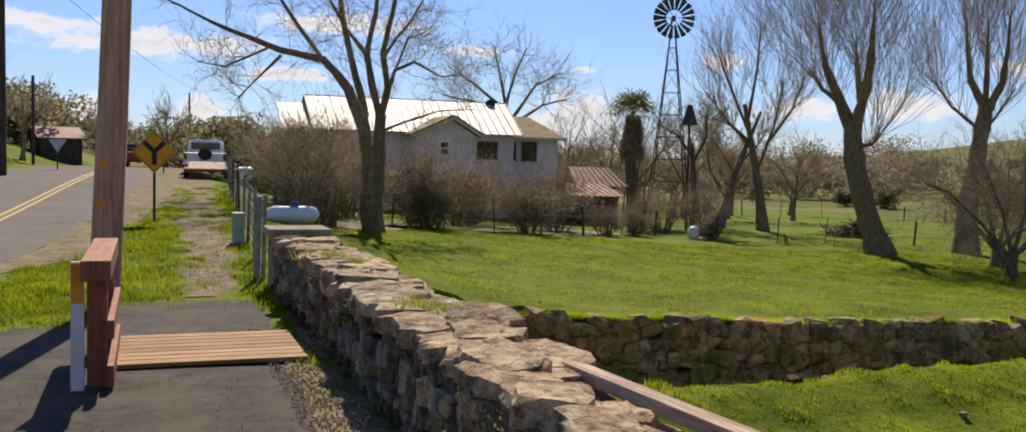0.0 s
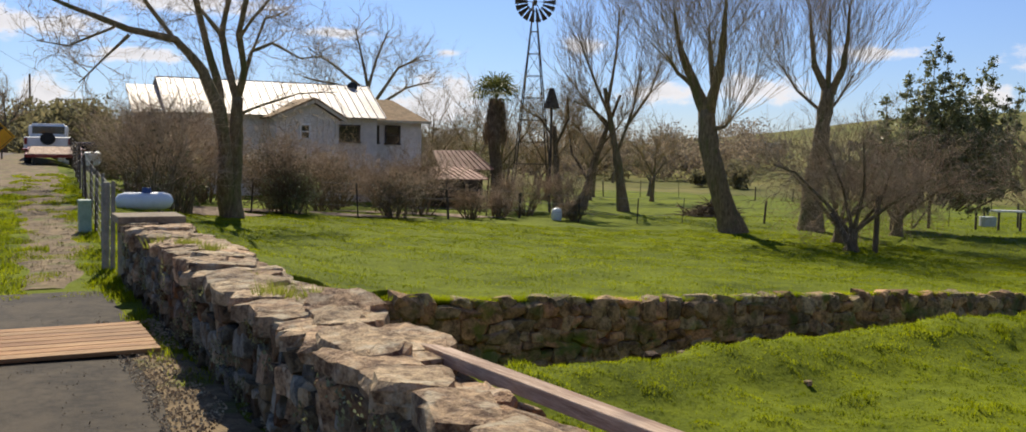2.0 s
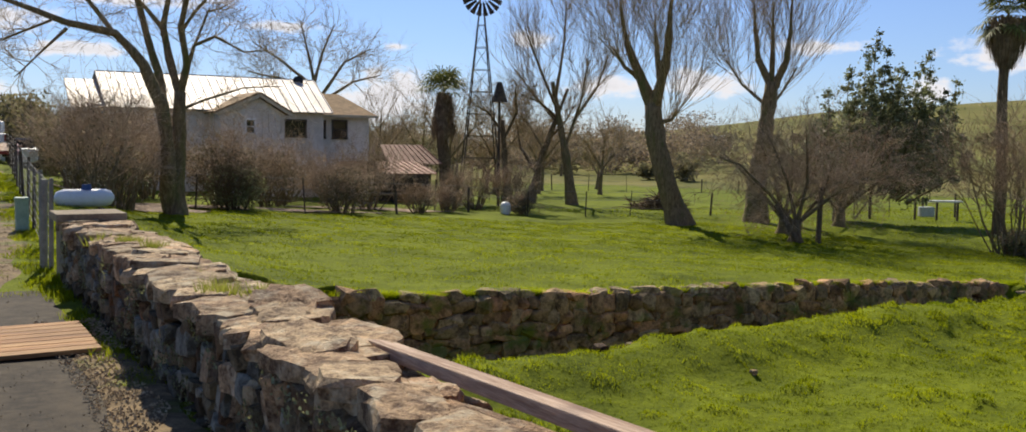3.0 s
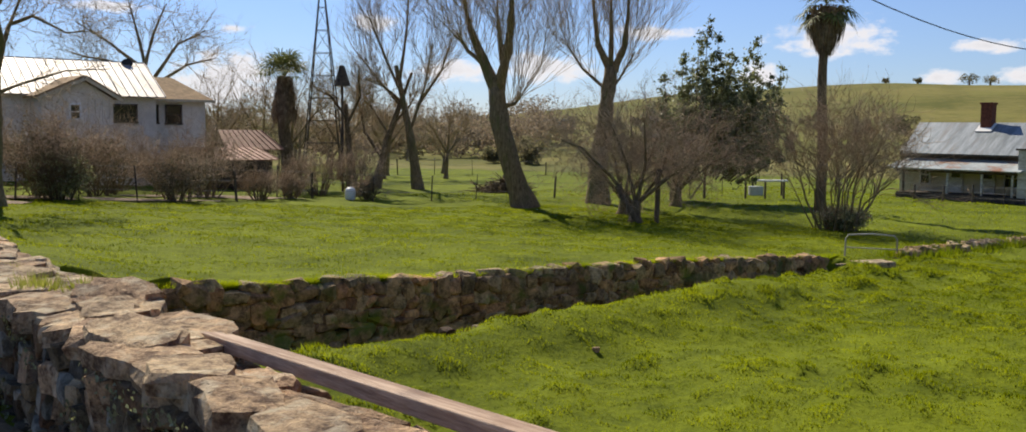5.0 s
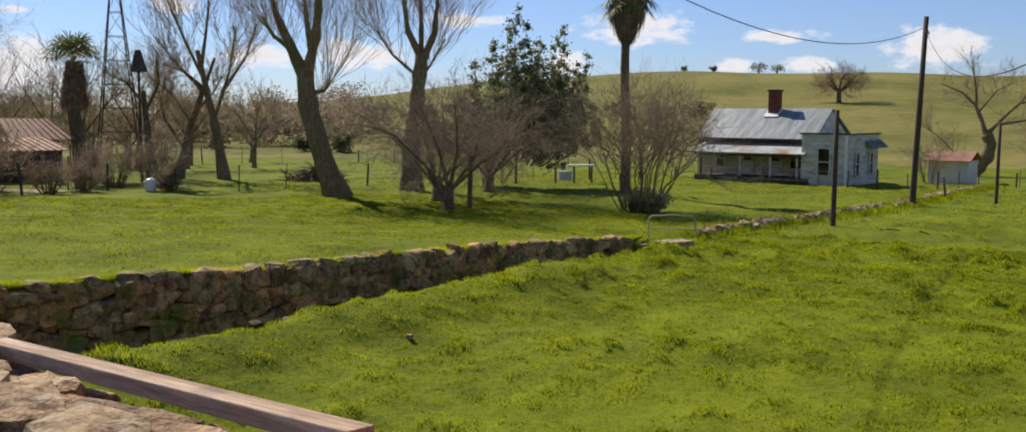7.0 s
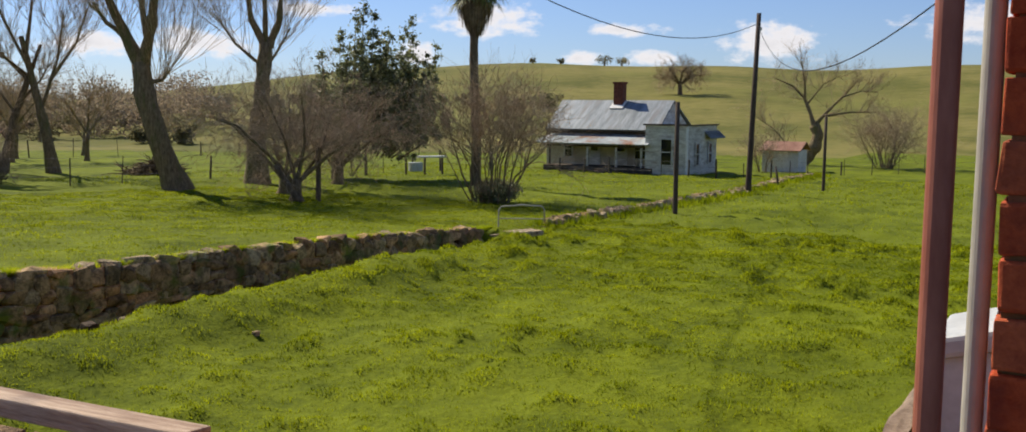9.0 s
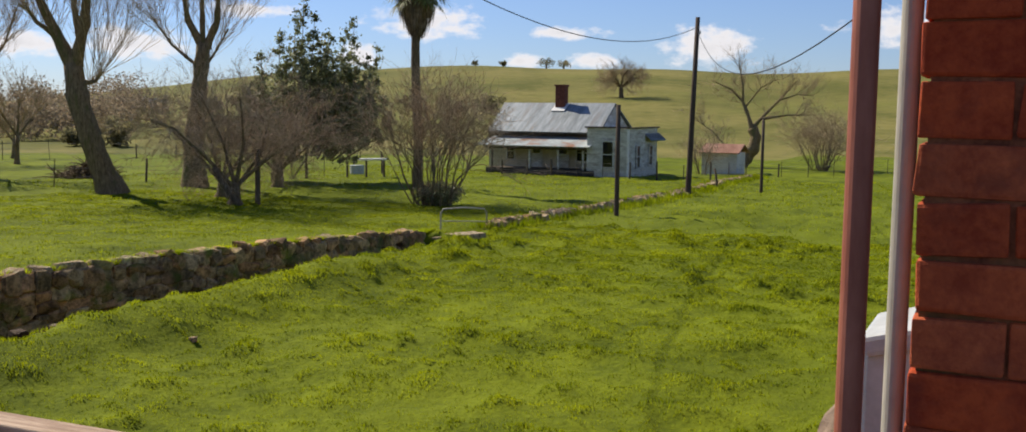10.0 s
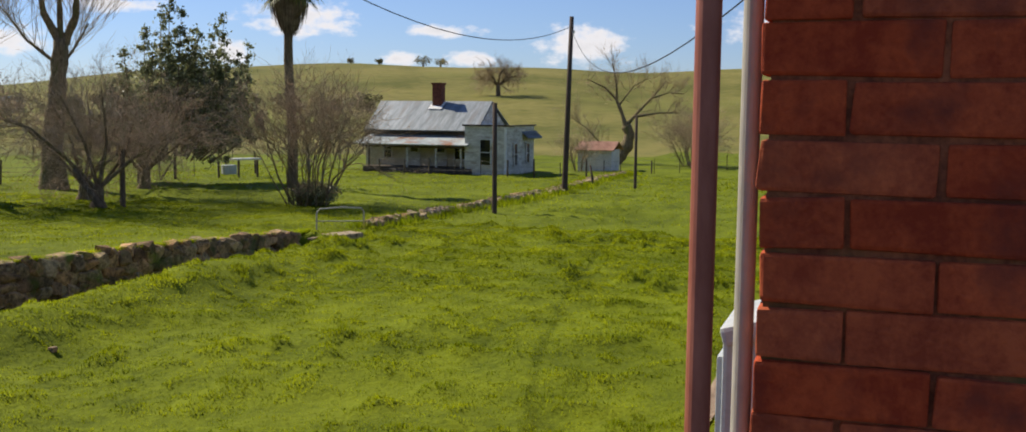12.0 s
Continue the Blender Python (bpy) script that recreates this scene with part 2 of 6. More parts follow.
M = dict(
    ground=material("ground_grass", (0.07, 0.094, 0.004), (0.16, 0.195, 0.008), 0.95, 0.35, 12.0, 1.0, third=(0.14, 0.172, 0.009), third_scale=0.12, spec=0.1, bump_dist=0.1),
    blade=material("grass_blade", (0.18, 0.228, 0.004), (0.4, 0.45, 0.013), 0.8, 0.7, 5.0, 0, third=(0.18, 0.236, 0.006), third_scale=0.9, spread=0.14, islands=True, spec=0.1, through_light=0.5),
    hill=material("hill_grass", (0.105, 0.11, 0.022), (0.215, 0.19, 0.055), 0.95, 0.035, 0.6, 0.5, third=(0.15, 0.165, 0.03), third_scale=0.018, spec=0.1, bump_dist=0.3),
    asphalt=material("path_asphalt", (0.017, 0.013, 0.009), (0.071, 0.056, 0.037), 0.92, 2.2, 70, 0.9, third=(0.068, 0.053, 0.034), third_scale=1.3, bump_dist=0.01),
    road=material("road_asphalt", (0.082, 0.065, 0.05), (0.125, 0.1, 0.078), 0.9, 0.5, 90, 0.7, third=(0.1, 0.08, 0.06), third_scale=0.3, bump_dist=0.01),
    gravel=material("verge_gravel", (0.074, 0.05, 0.024), (0.252, 0.18, 0.092), 0.95, 3.0, 40, 1.0, third=(0.105, 0.13, 0.012), third_scale=1.6),
    yellow=material("line_paint", (0.3, 0.19, 0.05), (0.46, 0.31, 0.09), 0.8, 5, 60, 0.2),
    # field_stone is darkened so its colour adds shade to the parapet's path face
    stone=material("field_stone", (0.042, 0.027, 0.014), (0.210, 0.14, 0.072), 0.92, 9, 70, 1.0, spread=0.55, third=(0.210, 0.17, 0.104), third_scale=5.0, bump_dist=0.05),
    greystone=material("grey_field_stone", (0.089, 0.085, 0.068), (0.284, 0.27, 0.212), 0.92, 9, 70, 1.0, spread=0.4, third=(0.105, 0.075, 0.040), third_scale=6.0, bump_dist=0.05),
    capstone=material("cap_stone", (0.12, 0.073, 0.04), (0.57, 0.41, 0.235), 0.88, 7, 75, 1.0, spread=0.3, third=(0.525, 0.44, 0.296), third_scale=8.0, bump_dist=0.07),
    mossy=material("mossy_stone", (0.105, 0.068, 0.032), (0.462, 0.3, 0.148), 0.93, 6, 50, 1.0, spread=0.45, third=(0.105, 0.13, 0.020), third_scale=1.8, bump_dist=0.04),
    mortar=material("old_mortar", (0.021, 0.015, 0.009), (0.068, 0.05, 0.029), 0.95, 4, 40, 0.9, third=(0.037, 0.05, 0.011), third_scale=2.0),
    concrete=material("old_concrete", (0.168, 0.13, 0.088), (0.315, 0.26, 0.176), 0.92, 2, 30, 0.6),
    plank=material("weathered_plank", (0.26, 0.17, 0.115), (0.54, 0.41, 0.3), 0.85, 2.2, 26, 0.9, stretch=(7, 0.5, 7), third=(0.3, 0.2, 0.14), third_scale=2.5, spec=0.3),
    deck=material("deck_board", (0.23, 0.115, 0.045), (0.43, 0.245, 0.105), 0.8, 3, 20, 0.6, stretch=(0.6, 6, 6), third=(0.2, 0.11, 0.05), third_scale=2.0, spread=0.2),
    redwood=material("stained_timber", (0.2, 0.066, 0.03), (0.36, 0.14, 0.072), 0.75, 3, 24, 0.5, stretch=(5, 1, 0.7)),
    pole=material("pole_timber", (0.33, 0.185, 0.105), (0.6, 0.385, 0.24), 0.9, 4, 40, 0.7, stretch=(5, 5, 0.35)),
    darkpole=material("dark_pole_timber", (0.045, 0.03, 0.022), (0.1, 0.07, 0.055), 0.9, 4, 40, 0.6, stretch=(5, 5, 0.4)),
    white=material("white_paint", (0.66, 0.65, 0.62), (0.8, 0.8, 0.78), 0.55, 2, 40, 0.1),
    orange=material("orange_reflector", (0.75, 0.26, 0.01), (0.85, 0.34, 0.02), 0.45, 3, 40, 0.1),
    sign=material("sign_yellow", (0.62, 0.27, 0.005), (0.75, 0.36, 0.01), 0.5, 3, 30, 0.05),
    black=material("black_paint", (0.012, 0.012, 0.012), (0.025, 0.024, 0.022), 0.6, 3, 30, 0.1),
    metal=material("galvanised_metal", (0.15, 0.145, 0.135), (0.27, 0.26, 0.24), 0.6, 2, 30, 0.15, metal=0.25),
    roofmetal=material("corrugated_roof", (0.24, 0.23, 0.23), (0.42, 0.4, 0.4), 0.62, 0.8, 12, 0.1, metal=0.45, third=(0.3, 0.27, 0.26), third_scale=1.1, stretch=(3, 0.4, 0.4)),
    oldtin=material("weathered_tin", (0.15, 0.175, 0.19), (0.3, 0.33, 0.35), 0.55, 0.9, 10, 0.15, metal=0.35, third=(0.19, 0.19, 0.19), third_scale=0.8, stretch=(0.4, 3, 0.4)),
    rusttin=material("rusted_tin", (0.28, 0.31, 0.31), (0.42, 0.46, 0.46), 0.65, 0.9, 10, 0.2, metal=0.2, third=(0.27, 0.13, 0.07), third_scale=1.1),
    redtin=material("brown_tin_roof", (0.2, 0.09, 0.055), (0.37, 0.2, 0.14), 0.75, 0.8, 10, 0.2),
    shingle=material("tan_shingle", (0.2, 0.13, 0.06), (0.34, 0.22, 0.11), 0.9, 2, 25, 0.5),
    whitewall=material("white_board_wall", (0.56, 0.52, 0.46), (0.75, 0.7, 0.63), 0.75, 0.7, 14, 0.15),
    oldwhite=material("peeling_white_boards", (0.42, 0.4, 0.35), (0.7, 0.68, 0.62), 0.85, 1.2, 16, 0.3, third=(0.36, 0.31, 0.25), third_scale=1.5, stretch=(1, 1, 3)),
    cream=material("cream_wall", (0.42, 0.36, 0.25), (0.58, 0.51, 0.38), 0.85, 0.8, 14, 0.2),
    darkwood=material("dark_weathered_wood", (0.04, 0.03, 0.022), (0.11, 0.085, 0.06), 0.9, 2, 25, 0.4),
    brick=material("red_brick", (0.3, 0.044, 0.013), (0.52, 0.1, 0.03), 0.85, 10, 120, 1.0, spread=0.1, third=(0.2, 0.04, 0.019), third_scale=6.0, bump_dist=0.01),
    joint=material("brick_joint", (0.13, 0.036, 0.016), (0.36, 0.115, 0.05), 0.95, 10, 110, 1.0, third=(0.13, 0.085, 0.03), third_scale=5.0, bump_dist=0.012),
    brownpipe=material("brown_pipe_paint", (0.26, 0.078, 0.048), (0.4, 0.145, 0.095), 0.5, 6, 60, 0.15, stretch=(1, 1, 0.3)),
    greypipe=material("grey_conduit", (0.36, 0.33, 0.27), (0.52, 0.48, 0.4), 0.6, 5, 60, 0.15, stretch=(1, 1, 0.3)),
    greybox=material("grey_box_paint", (0.42, 0.45, 0.45), (0.55, 0.58, 0.58), 0.5, 3, 40, 0.05),
    bark=material("grey_brown_bark", (0.105, 0.074, 0.040), (0.294, 0.215, 0.120), 0.95, 5, 30, 1.0, stretch=(3, 3, 0.7), third=(0.126, 0.12, 0.044), third_scale=1.2, bump_dist=0.05),
    darkbark=material("dark_bark", (0.074, 0.052, 0.029), (0.210, 0.15, 0.084), 0.95, 5, 30, 1.0, stretch=(3, 3, 0.7), bump_dist=0.05),
    twig=material("bare_twig", (0.263, 0.195, 0.116), (0.504, 0.385, 0.236), 0.85, 2, 20, 0, spread=0.25, islands=True, spec=0.3),
    twigred=material("reddish_twig", (0.263, 0.185, 0.116), (0.504, 0.375, 0.240), 0.85, 2, 20, 0, spread=0.3, islands=True),
    leaf=material("evergreen_leaf", (0.125, 0.14, 0.062), (0.29, 0.305, 0.15), 0.45, 1.0, 8, 0, spread=0.4, islands=True, through_light=0.4),
    olive=material("olive_leaf", (0.1, 0.085, 0.045), (0.2, 0.165, 0.095), 0.7, 1.0, 8, 0, spread=0.4, islands=True, through_light=0.25),
    farleaf=material("far_foliage", (0.13, 0.125, 0.06), (0.26, 0.23, 0.125), 0.9, 0.2, 2, 0, spread=0.4, islands=True, through_light=0.6),
    farbrown=material("far_bare_woods", (0.19, 0.15, 0.1), (0.34, 0.275, 0.19), 0.9, 0.2, 2, 0, spread=0.4, islands=True, through_light=0.5),
    tuft=material("dry_green_tuft", (0.2, 0.22, 0.03), (0.36, 0.38, 0.07), 0.8, 6, 30, 0, through_light=0.5),
    frond=material("palm_frond", (0.09, 0.11, 0.025), (0.24, 0.25, 0.08), 0.6, 1.0, 8, 0, spread=0.3, islands=True, through_light=0.25),
    skirt=material("dead_palm_thatch", (0.13, 0.092, 0.058), (0.29, 0.215, 0.14), 0.9, 2, 14, 0, spread=0.3, islands=True, through_light=0.2),
    tank=material("tank_enamel", (0.6, 0.63, 0.66), (0.72, 0.75, 0.78), 0.4, 1.5, 30, 0.05),
    darkbrick=material("sooty_brick", (0.09, 0.03, 0.018), (0.19, 0.06, 0.035), 0.9, 6, 40, 0.6),
    blue=material("blue_plastic", (0.03, 0.06, 0.18), (0.05, 0.1, 0.26), 0.5, 3, 30, 0.05),
    tyre=material("tyre_rubber", (0.012, 0.012, 0.012), (0.03, 0.03, 0.03), 0.85, 6, 40, 0.2),
    carred=material("red_car_paint", (0.2, 0.02, 0.015), (0.28, 0.035, 0.025), 0.35, 3, 30, 0.03),
    greenbox=material("green_cabinet_paint", (0.2, 0.3, 0.22), (0.3, 0.41, 0.31), 0.55, 3, 30, 0.1),
    soil=material("bare_soil", (0.17, 0.12, 0.08), (0.32, 0.24, 0.17), 0.95, 2, 30, 0.8),
    bluewall=material("pale_blue_siding", (0.5, 0.56, 0.62), (0.62, 0.68, 0.73), 0.6, 1, 20, 0.1),
)
M["glass"] = glass_material("dark_window_glass", (0.012, 0.014, 0.016))

# ---------------------------------------------------------------- mesh helpers


def mesh_from(name, verts, faces, smooth=False):
    me = bpy.data.meshes.new(name)
    me.from_pydata([tuple(v) for v in verts], [], faces)
    if smooth:
        me.polygons.foreach_set("use_smooth", [True] * len(me.polygons))
    me.update()
    return me


def part(name, data, mat, parent=None, label="", m=None):
    """One mesh object, from a bmesh or a mesh, under a thing or a part."""
    if isinstance(data, bmesh.types.BMesh):
        me = bpy.data.meshes.new(name)
        data.to_mesh(me)
        data.free()
        data = me
    if not data.materials:
        data.materials.append(M[mat])
    ob = new(name, data)
    if parent is not None:
        ob.parent = parent
    if m is not None:
        ob.matrix_basis = m
    if label:
        ob["label"] = label
    return ob


def thing(name, m, label, category, group="", kind=""):
    ob = new(name)
    ob.matrix_basis = m
    return tagged(ob, label, category, group, kind)


def box(size, at=(0, 0, 0), bevel=0.0, turn=(0, 0, 0), bm=None):
    """A box with rounded edges, centred on at."""
    b = bm if bm is not None else bmesh.new()
    made = bmesh.ops.create_cube(b, size=1.0)["verts"]
    bmesh.ops.transform(b, matrix=pose(*at, *turn) @ Matrix.Diagonal((*size, 1)), verts=made)
    if bevel:
        edges = list({e for v in made for e in v.link_edges})
        bmesh.ops.bevel(b, geom=edges, offset=bevel, segments=2, affect="EDGES", profile=0.6)
    return b


def frustum(a, b_, r0, r1, sides=12, bm=None):
    """A tapered rod from a to b_."""
    b = bm if bm is not None else bmesh.new()
    a, c = Vector(a), Vector(b_)
    d = c - a
    turn = d.to_track_quat("Z", "Y").to_matrix().to_4x4()
    bmesh.ops.create_cone(b, cap_ends=True, segments=sides, radius1=r0, radius2=r1, depth=d.length, matrix=Matrix.Translation((a + c) / 2) @ turn)
    return b


class Tubes:
    """Gathers tapered tubes along polylines into one mesh."""

    def __init__(self):
        self.v, self.f = [], []

    def add(self, pts, radii, sides=5):
        n0 = len(self.v)
        pts = [Vector(p) for p in pts]
        for i, p in enumerate(pts):
            d = (pts[min(i + 1, len(pts) - 1)] - pts[max(i - 1, 0)])
            d = d.normalized() if d.length > 1e-9 else Vector((0, 0, 1))
            a = d.cross(Vector((0.31, 0.95, 0.05)))
            a = a.normalized() if a.length > 1e-4 else Vector((1, 0, 0))
            c = d.cross(a)
            for k in range(sides):
                t = 2 * math.pi * k / sides
                self.v.append(p + (a * math.cos(t) + c * math.sin(t)) * radii[i])
        for i in range(len(pts) - 1):
            for k in range(sides):
                k2 = (k + 1) % sides
                a0 = n0 + i * sides
                self.f.append((a0 + k, a0 + k2, a0 + sides + k2, a0 + sides + k))
        self.f.append(tuple(n0 + (len(pts) - 1) * sides + k for k in range(sides)))
        return self

    def mesh(self, name, smooth=True):
        return mesh_from(name, self.v, self.f, smooth)


def sstep(a, b, v):
    t = min(1.0, max(0.0, (v - a) / (b - a)))
    return t * t * (3 - 2 * t)


# ---------------------------------------------------------------- ground


def edge_x(y):
    """The road's right edge, which bears to the right."""
    return -1.75 + 0.075 * (y - 15) if y > 15 else -1.75 + 0.03 * (y - 15)


def road_z(y):
    return 0.75 * sstep(13, 48, y) - 0.9 * sstep(55, 120, y)


def far_hill(x, y):
    d, a = math.hypot(x, y), math.degrees(math.atan2(x, y))
    h = 1.5 + 15.8 * sstep(26, 56.5, a) if x > 0 else 1.5
    roll = 1.0 + 0.04 * math.sin(a * 0.21 + 1.0) + 0.025 * math.sin(a * 0.55)
    return h * roll * sstep(95, 330, d)


def ground_z(x, y):
    fall = 0.022 * min(45, max(0, x - 23))
    lawn = -0.57 - 0.0605 * min(18, max(0, x - 5)) - fall
    lawn += (0.13 * sstep(9, 15, x) - 0.02) * (1 - sstep(20.0, 21.6, x)) * (1 - sstep(15, 24, y))
    near = -1.5 - 0.009 * min(18, max(0, x - 5)) - fall
    f = near + (lawn - near) * sstep(12.98, 13.12, y)
    r = road_z(y)
    z = r + (f - r) * (sstep(2.3, 6.0, x) if y > 13.0 else sstep(1.75, 2.05, x))
    c = 11.2 + 1.1 * sstep(6, 22, x)
    z -= 0.6 * sstep(c, c + 0.8, y) * (1 - sstep(12.95, 13.1, y)) * (1 - sstep(19.0, 21.2, x)) * sstep(2.2, 2.6, x)
    z += 0.38 * math.exp(-((y - c + 0.5) / 0.9) ** 2) * sstep(2.5, 6, x) * (1 - sstep(14, 22, x))
    z += 1.7 * sstep(0, 6.5, edge_x(y) - 6.6 - x) * sstep(15, 34, y)
    return z + far_hill(x, y)


def tussock(x, y):
    """0 to about 0.6: where the grass bunches into clumps."""
    patch = 0.5 + 0.9 * max(0, noise.noise(Vector((x * 0.3, y * 0.3, 11))) + 0.25)
    lump = max(0, noise.noise(Vector((x * 1.7, y * 1.7, 3))) - 0.06) + 0.6 * max(0, noise.noise(Vector((x * 3.1, y * 3.1, 8))) - 0.12)
    return lump * patch * (1 - 0.55 * sstep(13.0, 14.0, y))


def hummock(x, y):
    if x < 2.3 or math.hypot(x, y) > 140:
        return 0.0
    n = noise.noise(Vector((x * 0.55, y * 0.55, 0))) * 0.1 + tussock(x, y) * 0.24 + noise.noise(Vector((x * 3.4, y * 3.4, 6))) * 0.022
    return n * sstep(2.3, 3.2, x)


def spaced(*runs):
    out = []
    for a, b, s in runs:
        k = max(1, round((b - a) / s))
        out += [a + (b - a) * i / k for i in range(k)]
    return out


GX = spaced((-900, -300, 150), (-300, -60, 40), (-60, -10, 5), (-10, 1.6, 0.6), (1.6, 2.4, 0.1), (2.4, 25, 0.17), (25, 34, 0.35), (34, 90, 1.4), (90, 400, 12), (400, 1600, 150)) + [1600]
GY = spaced((-900, -300, 150), (-300, -40, 40), (-40, -6, 4), (-6, -1, 0.5), (-1, 10.5, 0.17), (10.5, 12.9, 0.2), (12.9, 13.2, 0.04), (13.2, 24, 0.25), (24, 40, 0.4), (40, 120, 1.6), (120, 500, 14), (500, 1700, 150)) + [1700]


def build_ground():
    verts = [(x, y, ground_z(x, y) + hummock(x, y)) for y in GY for x in GX]
    w = len(GX)
    faces = [(j * w + i, j * w + i + 1, (j + 1) * w + i + 1, (j + 1) * w + i) for j in range(len(GY) - 1) for i in range(w - 1)]
    me = mesh_from("ground", verts, faces, True)
    me.materials.append(M["ground"])
    me.materials.append(M["hill"])
    slots = []
    for j in range(len(GY) - 1):
        for i in range(w - 1):
            slots.append(1 if math.hypot(GX[i], GY[j]) > 92 else 0)
    me.polygons.foreach_set("material_index", slots)
    return tagged(new("ground", me), "green grass field rising to dry olive hills", "ground", kind="structure")


def strip(name, left, right, y0, y1, lift, mat, label, category, step=0.7, ragged=0.0):
    """A sheet on the ground between two edges given as functions of y."""
    verts, faces, n = [], [], 0
    y = y0
    cols = 6
    while True:
        a, b = left(y), right(y)
        if ragged:
            a += ragged * noise.noise(Vector((y * 0.9, 1.5, 0)))
            b += ragged * noise.noise(Vector((y * 0.9, 7.5, 0)))
        for k in range(cols):
            x = a + (b - a) * k / (cols - 1)
            edge = 0.012 if k in (0, cols - 1) else 0.0
            verts.append((x, y, ground_z(min(x, 1.7) if y < 13 else x, y) + lift - edge))
        n += 1
        if y >= y1:
            break
        y = min(y + step, y1)
    for j in range(n - 1):
        for k in range(cols - 1):
            a0 = j * cols + k
            faces.append((a0, a0 + 1, a0 + cols + 1, a0 + cols))
    me = mesh_from(name, verts, faces, True)
    me.materials.append(M[mat])
    return tagged(new(name, me), label, category, kind="structure")


build_ground()
strip("road", lambda y: edge_x(y) - 6.4, edge_x, -30, 75, 0.03, "road", "grey worn two-lane asphalt road", "road", ragged=0.15)
strip("road_shoulder", lambda y: edge_x(y) - 0.2, lambda y: edge_x(y) + 0.9 * sstep(13.2, 18, y) + 0.7 * sstep(18, 30, y), 13.2, 60, 0.022, "gravel", "gravel shoulder with dry dirt along the road", "road shoulder", ragged=0.35)
strip("wheel_track", lambda y: 0.62 - 0.12 * sstep(12, 16, y) + 0.02 * (y - 13), lambda y: 0.95 + 0.35 * sstep(12, 16, y) + 0.045 * (y - 13), 12.0, 46, 0.012, "gravel", "worn gravel track across the grass verge", "track", step=0.2, ragged=0.22)
strip("asphalt_path", lambda y: -3.0 if y < 10.0 else -0.25, lambda y: 1.28, -8, 11.6, 0.02, "asphalt", "dark patched asphalt footpath beside the stone wall", "path", step=0.3, ragged=0.08)
strip("gravel_edge", lambda y: 1.15, lambda y: 1.55, -2, 8.0, 0.026, "gravel", "gravel and grit at the foot of the wall", "gravel", step=0.25, ragged=0.18)
for off, nm in ((-2.42, "line_marking"), (-2.22, "line_marking")):
    strip(nm, lambda y: edge_x(y) + off + 0.55 - 0.03 * (y - 24), lambda y: edge_x(y) + off + 0.66 - 0.03 * (y - 24), 2, 60, 0.04, "yellow", "yellow painted centre line on the road", "road marking")


def grass_field(name, count, x0, x1, y0, y1, tall, wide, label, keep=None, seed=1):
    """Single blades, bent a little, over a stretch of ground."""
    rng = np.random.default_rng(seed)
    verts, faces = [], []
    xs, ys = rng.uniform(x0, x1, count), rng.uniform(y0, y1, count)
    rr = rng.uniform(0, 1, (count, 5))
    for i in range(count):
        x, y = float(xs[i]), float(ys[i])
        if keep and not keep(x, y):
            continue
        n = noise.noise(Vector((x * 0.8, y * 0.8, 9)))
        if n < -0.25 and rr[i, 4] < 0.6:
            continue
        d = math.hypot(x, y)
        h = tall * (0.45 + 0.6 * rr[i, 0]) * (0.6 + 0.5 * max(0, n) + 1.8 * tussock(x, y)) * (0.8 + d / 60)
        w = wide * (0.6 + d / 22)
        t, lean = rr[i, 1] * 6.283, h * 0.75 * rr[i, 2]
        z = ground_z(x, y) + hummock(x, y) - 0.01
        cx, cy = math.cos(t) * w, math.sin(t) * w
        lx, ly = math.cos(rr[i, 3] * 6.283) * lean, math.sin(rr[i, 3] * 6.283) * lean
        k = len(verts)
        verts += [(x - cx, y - cy, z), (x + cx, y + cy, z), (x + lx, y + ly, z + h)]
        faces.append((k, k + 1, k + 2))
    me = mesh_from(name, verts, faces, True)
    tilt = rng.normal(0, 0.28, (len(faces), 2))
    me.normals_split_custom_set_from_vertices([Vector((float(tilt[k // 3, 0]), float(tilt[k // 3, 1]), 1)).normalized() for k in range(len(verts))])
    me.materials.append(M["blade"])
    return tagged(new(name, me), label, "grass", kind="stuff")


def bank_y(x):
    return 11.2 + 1.1 * sstep(6, 22, x)


def in_near(x, y):
    return y < bank_y(x) + 0.6 and y > -1.2 + 0.08 * x


def in_lawn(x, y):
    return x > 2.2


def on_verge(x, y):
    if x > 2.3:
        return False
    worn = abs(x - 0.85 - 0.035 * (y - 13)) / (0.32 + 0.015 * (y - 13))
    if noise.noise(Vector((x * 1.9, y * 1.3, 0))) + 0.25 * noise.noise(Vector((x * 6, y * 5, 2))) < 0.38 - 0.42 * worn:
        return False
    return x > edge_x(y) + 0.15 + 0.6 * sstep(13.5, 18, y) + 0.6 * sstep(18, 30, y) + 0.35 * noise.noise(Vector((y * 0.8, x, 4)))


grass_field("field_grass", 430000, 2.3, 27, -1, 13, 0.05, 0.0072, "short bright green field grass", in_near, 1)
grass_field("lawn_grass", 190000, 2.3, 30, 13.05, 33, 0.05, 0.008, "short bright green lawn grass", in_lawn, 2)
grass_field("far_lawn_grass", 50000, 27, 60, -2, 42, 0.06, 0.009, "bright green meadow grass under the trees", None, 3)
grass_field("verge_grass", 120000, -1.6, 2.3, 11.2, 34, 0.085, 0.0065, "green grass on the road verge", on_verge, 4)
grass_field("roadside_grass", 24000, -22, -6.0, 14, 60, 0.08, 0.012, "green grass across the road", lambda x, y: x < edge_x(y) - 7.0, 5)
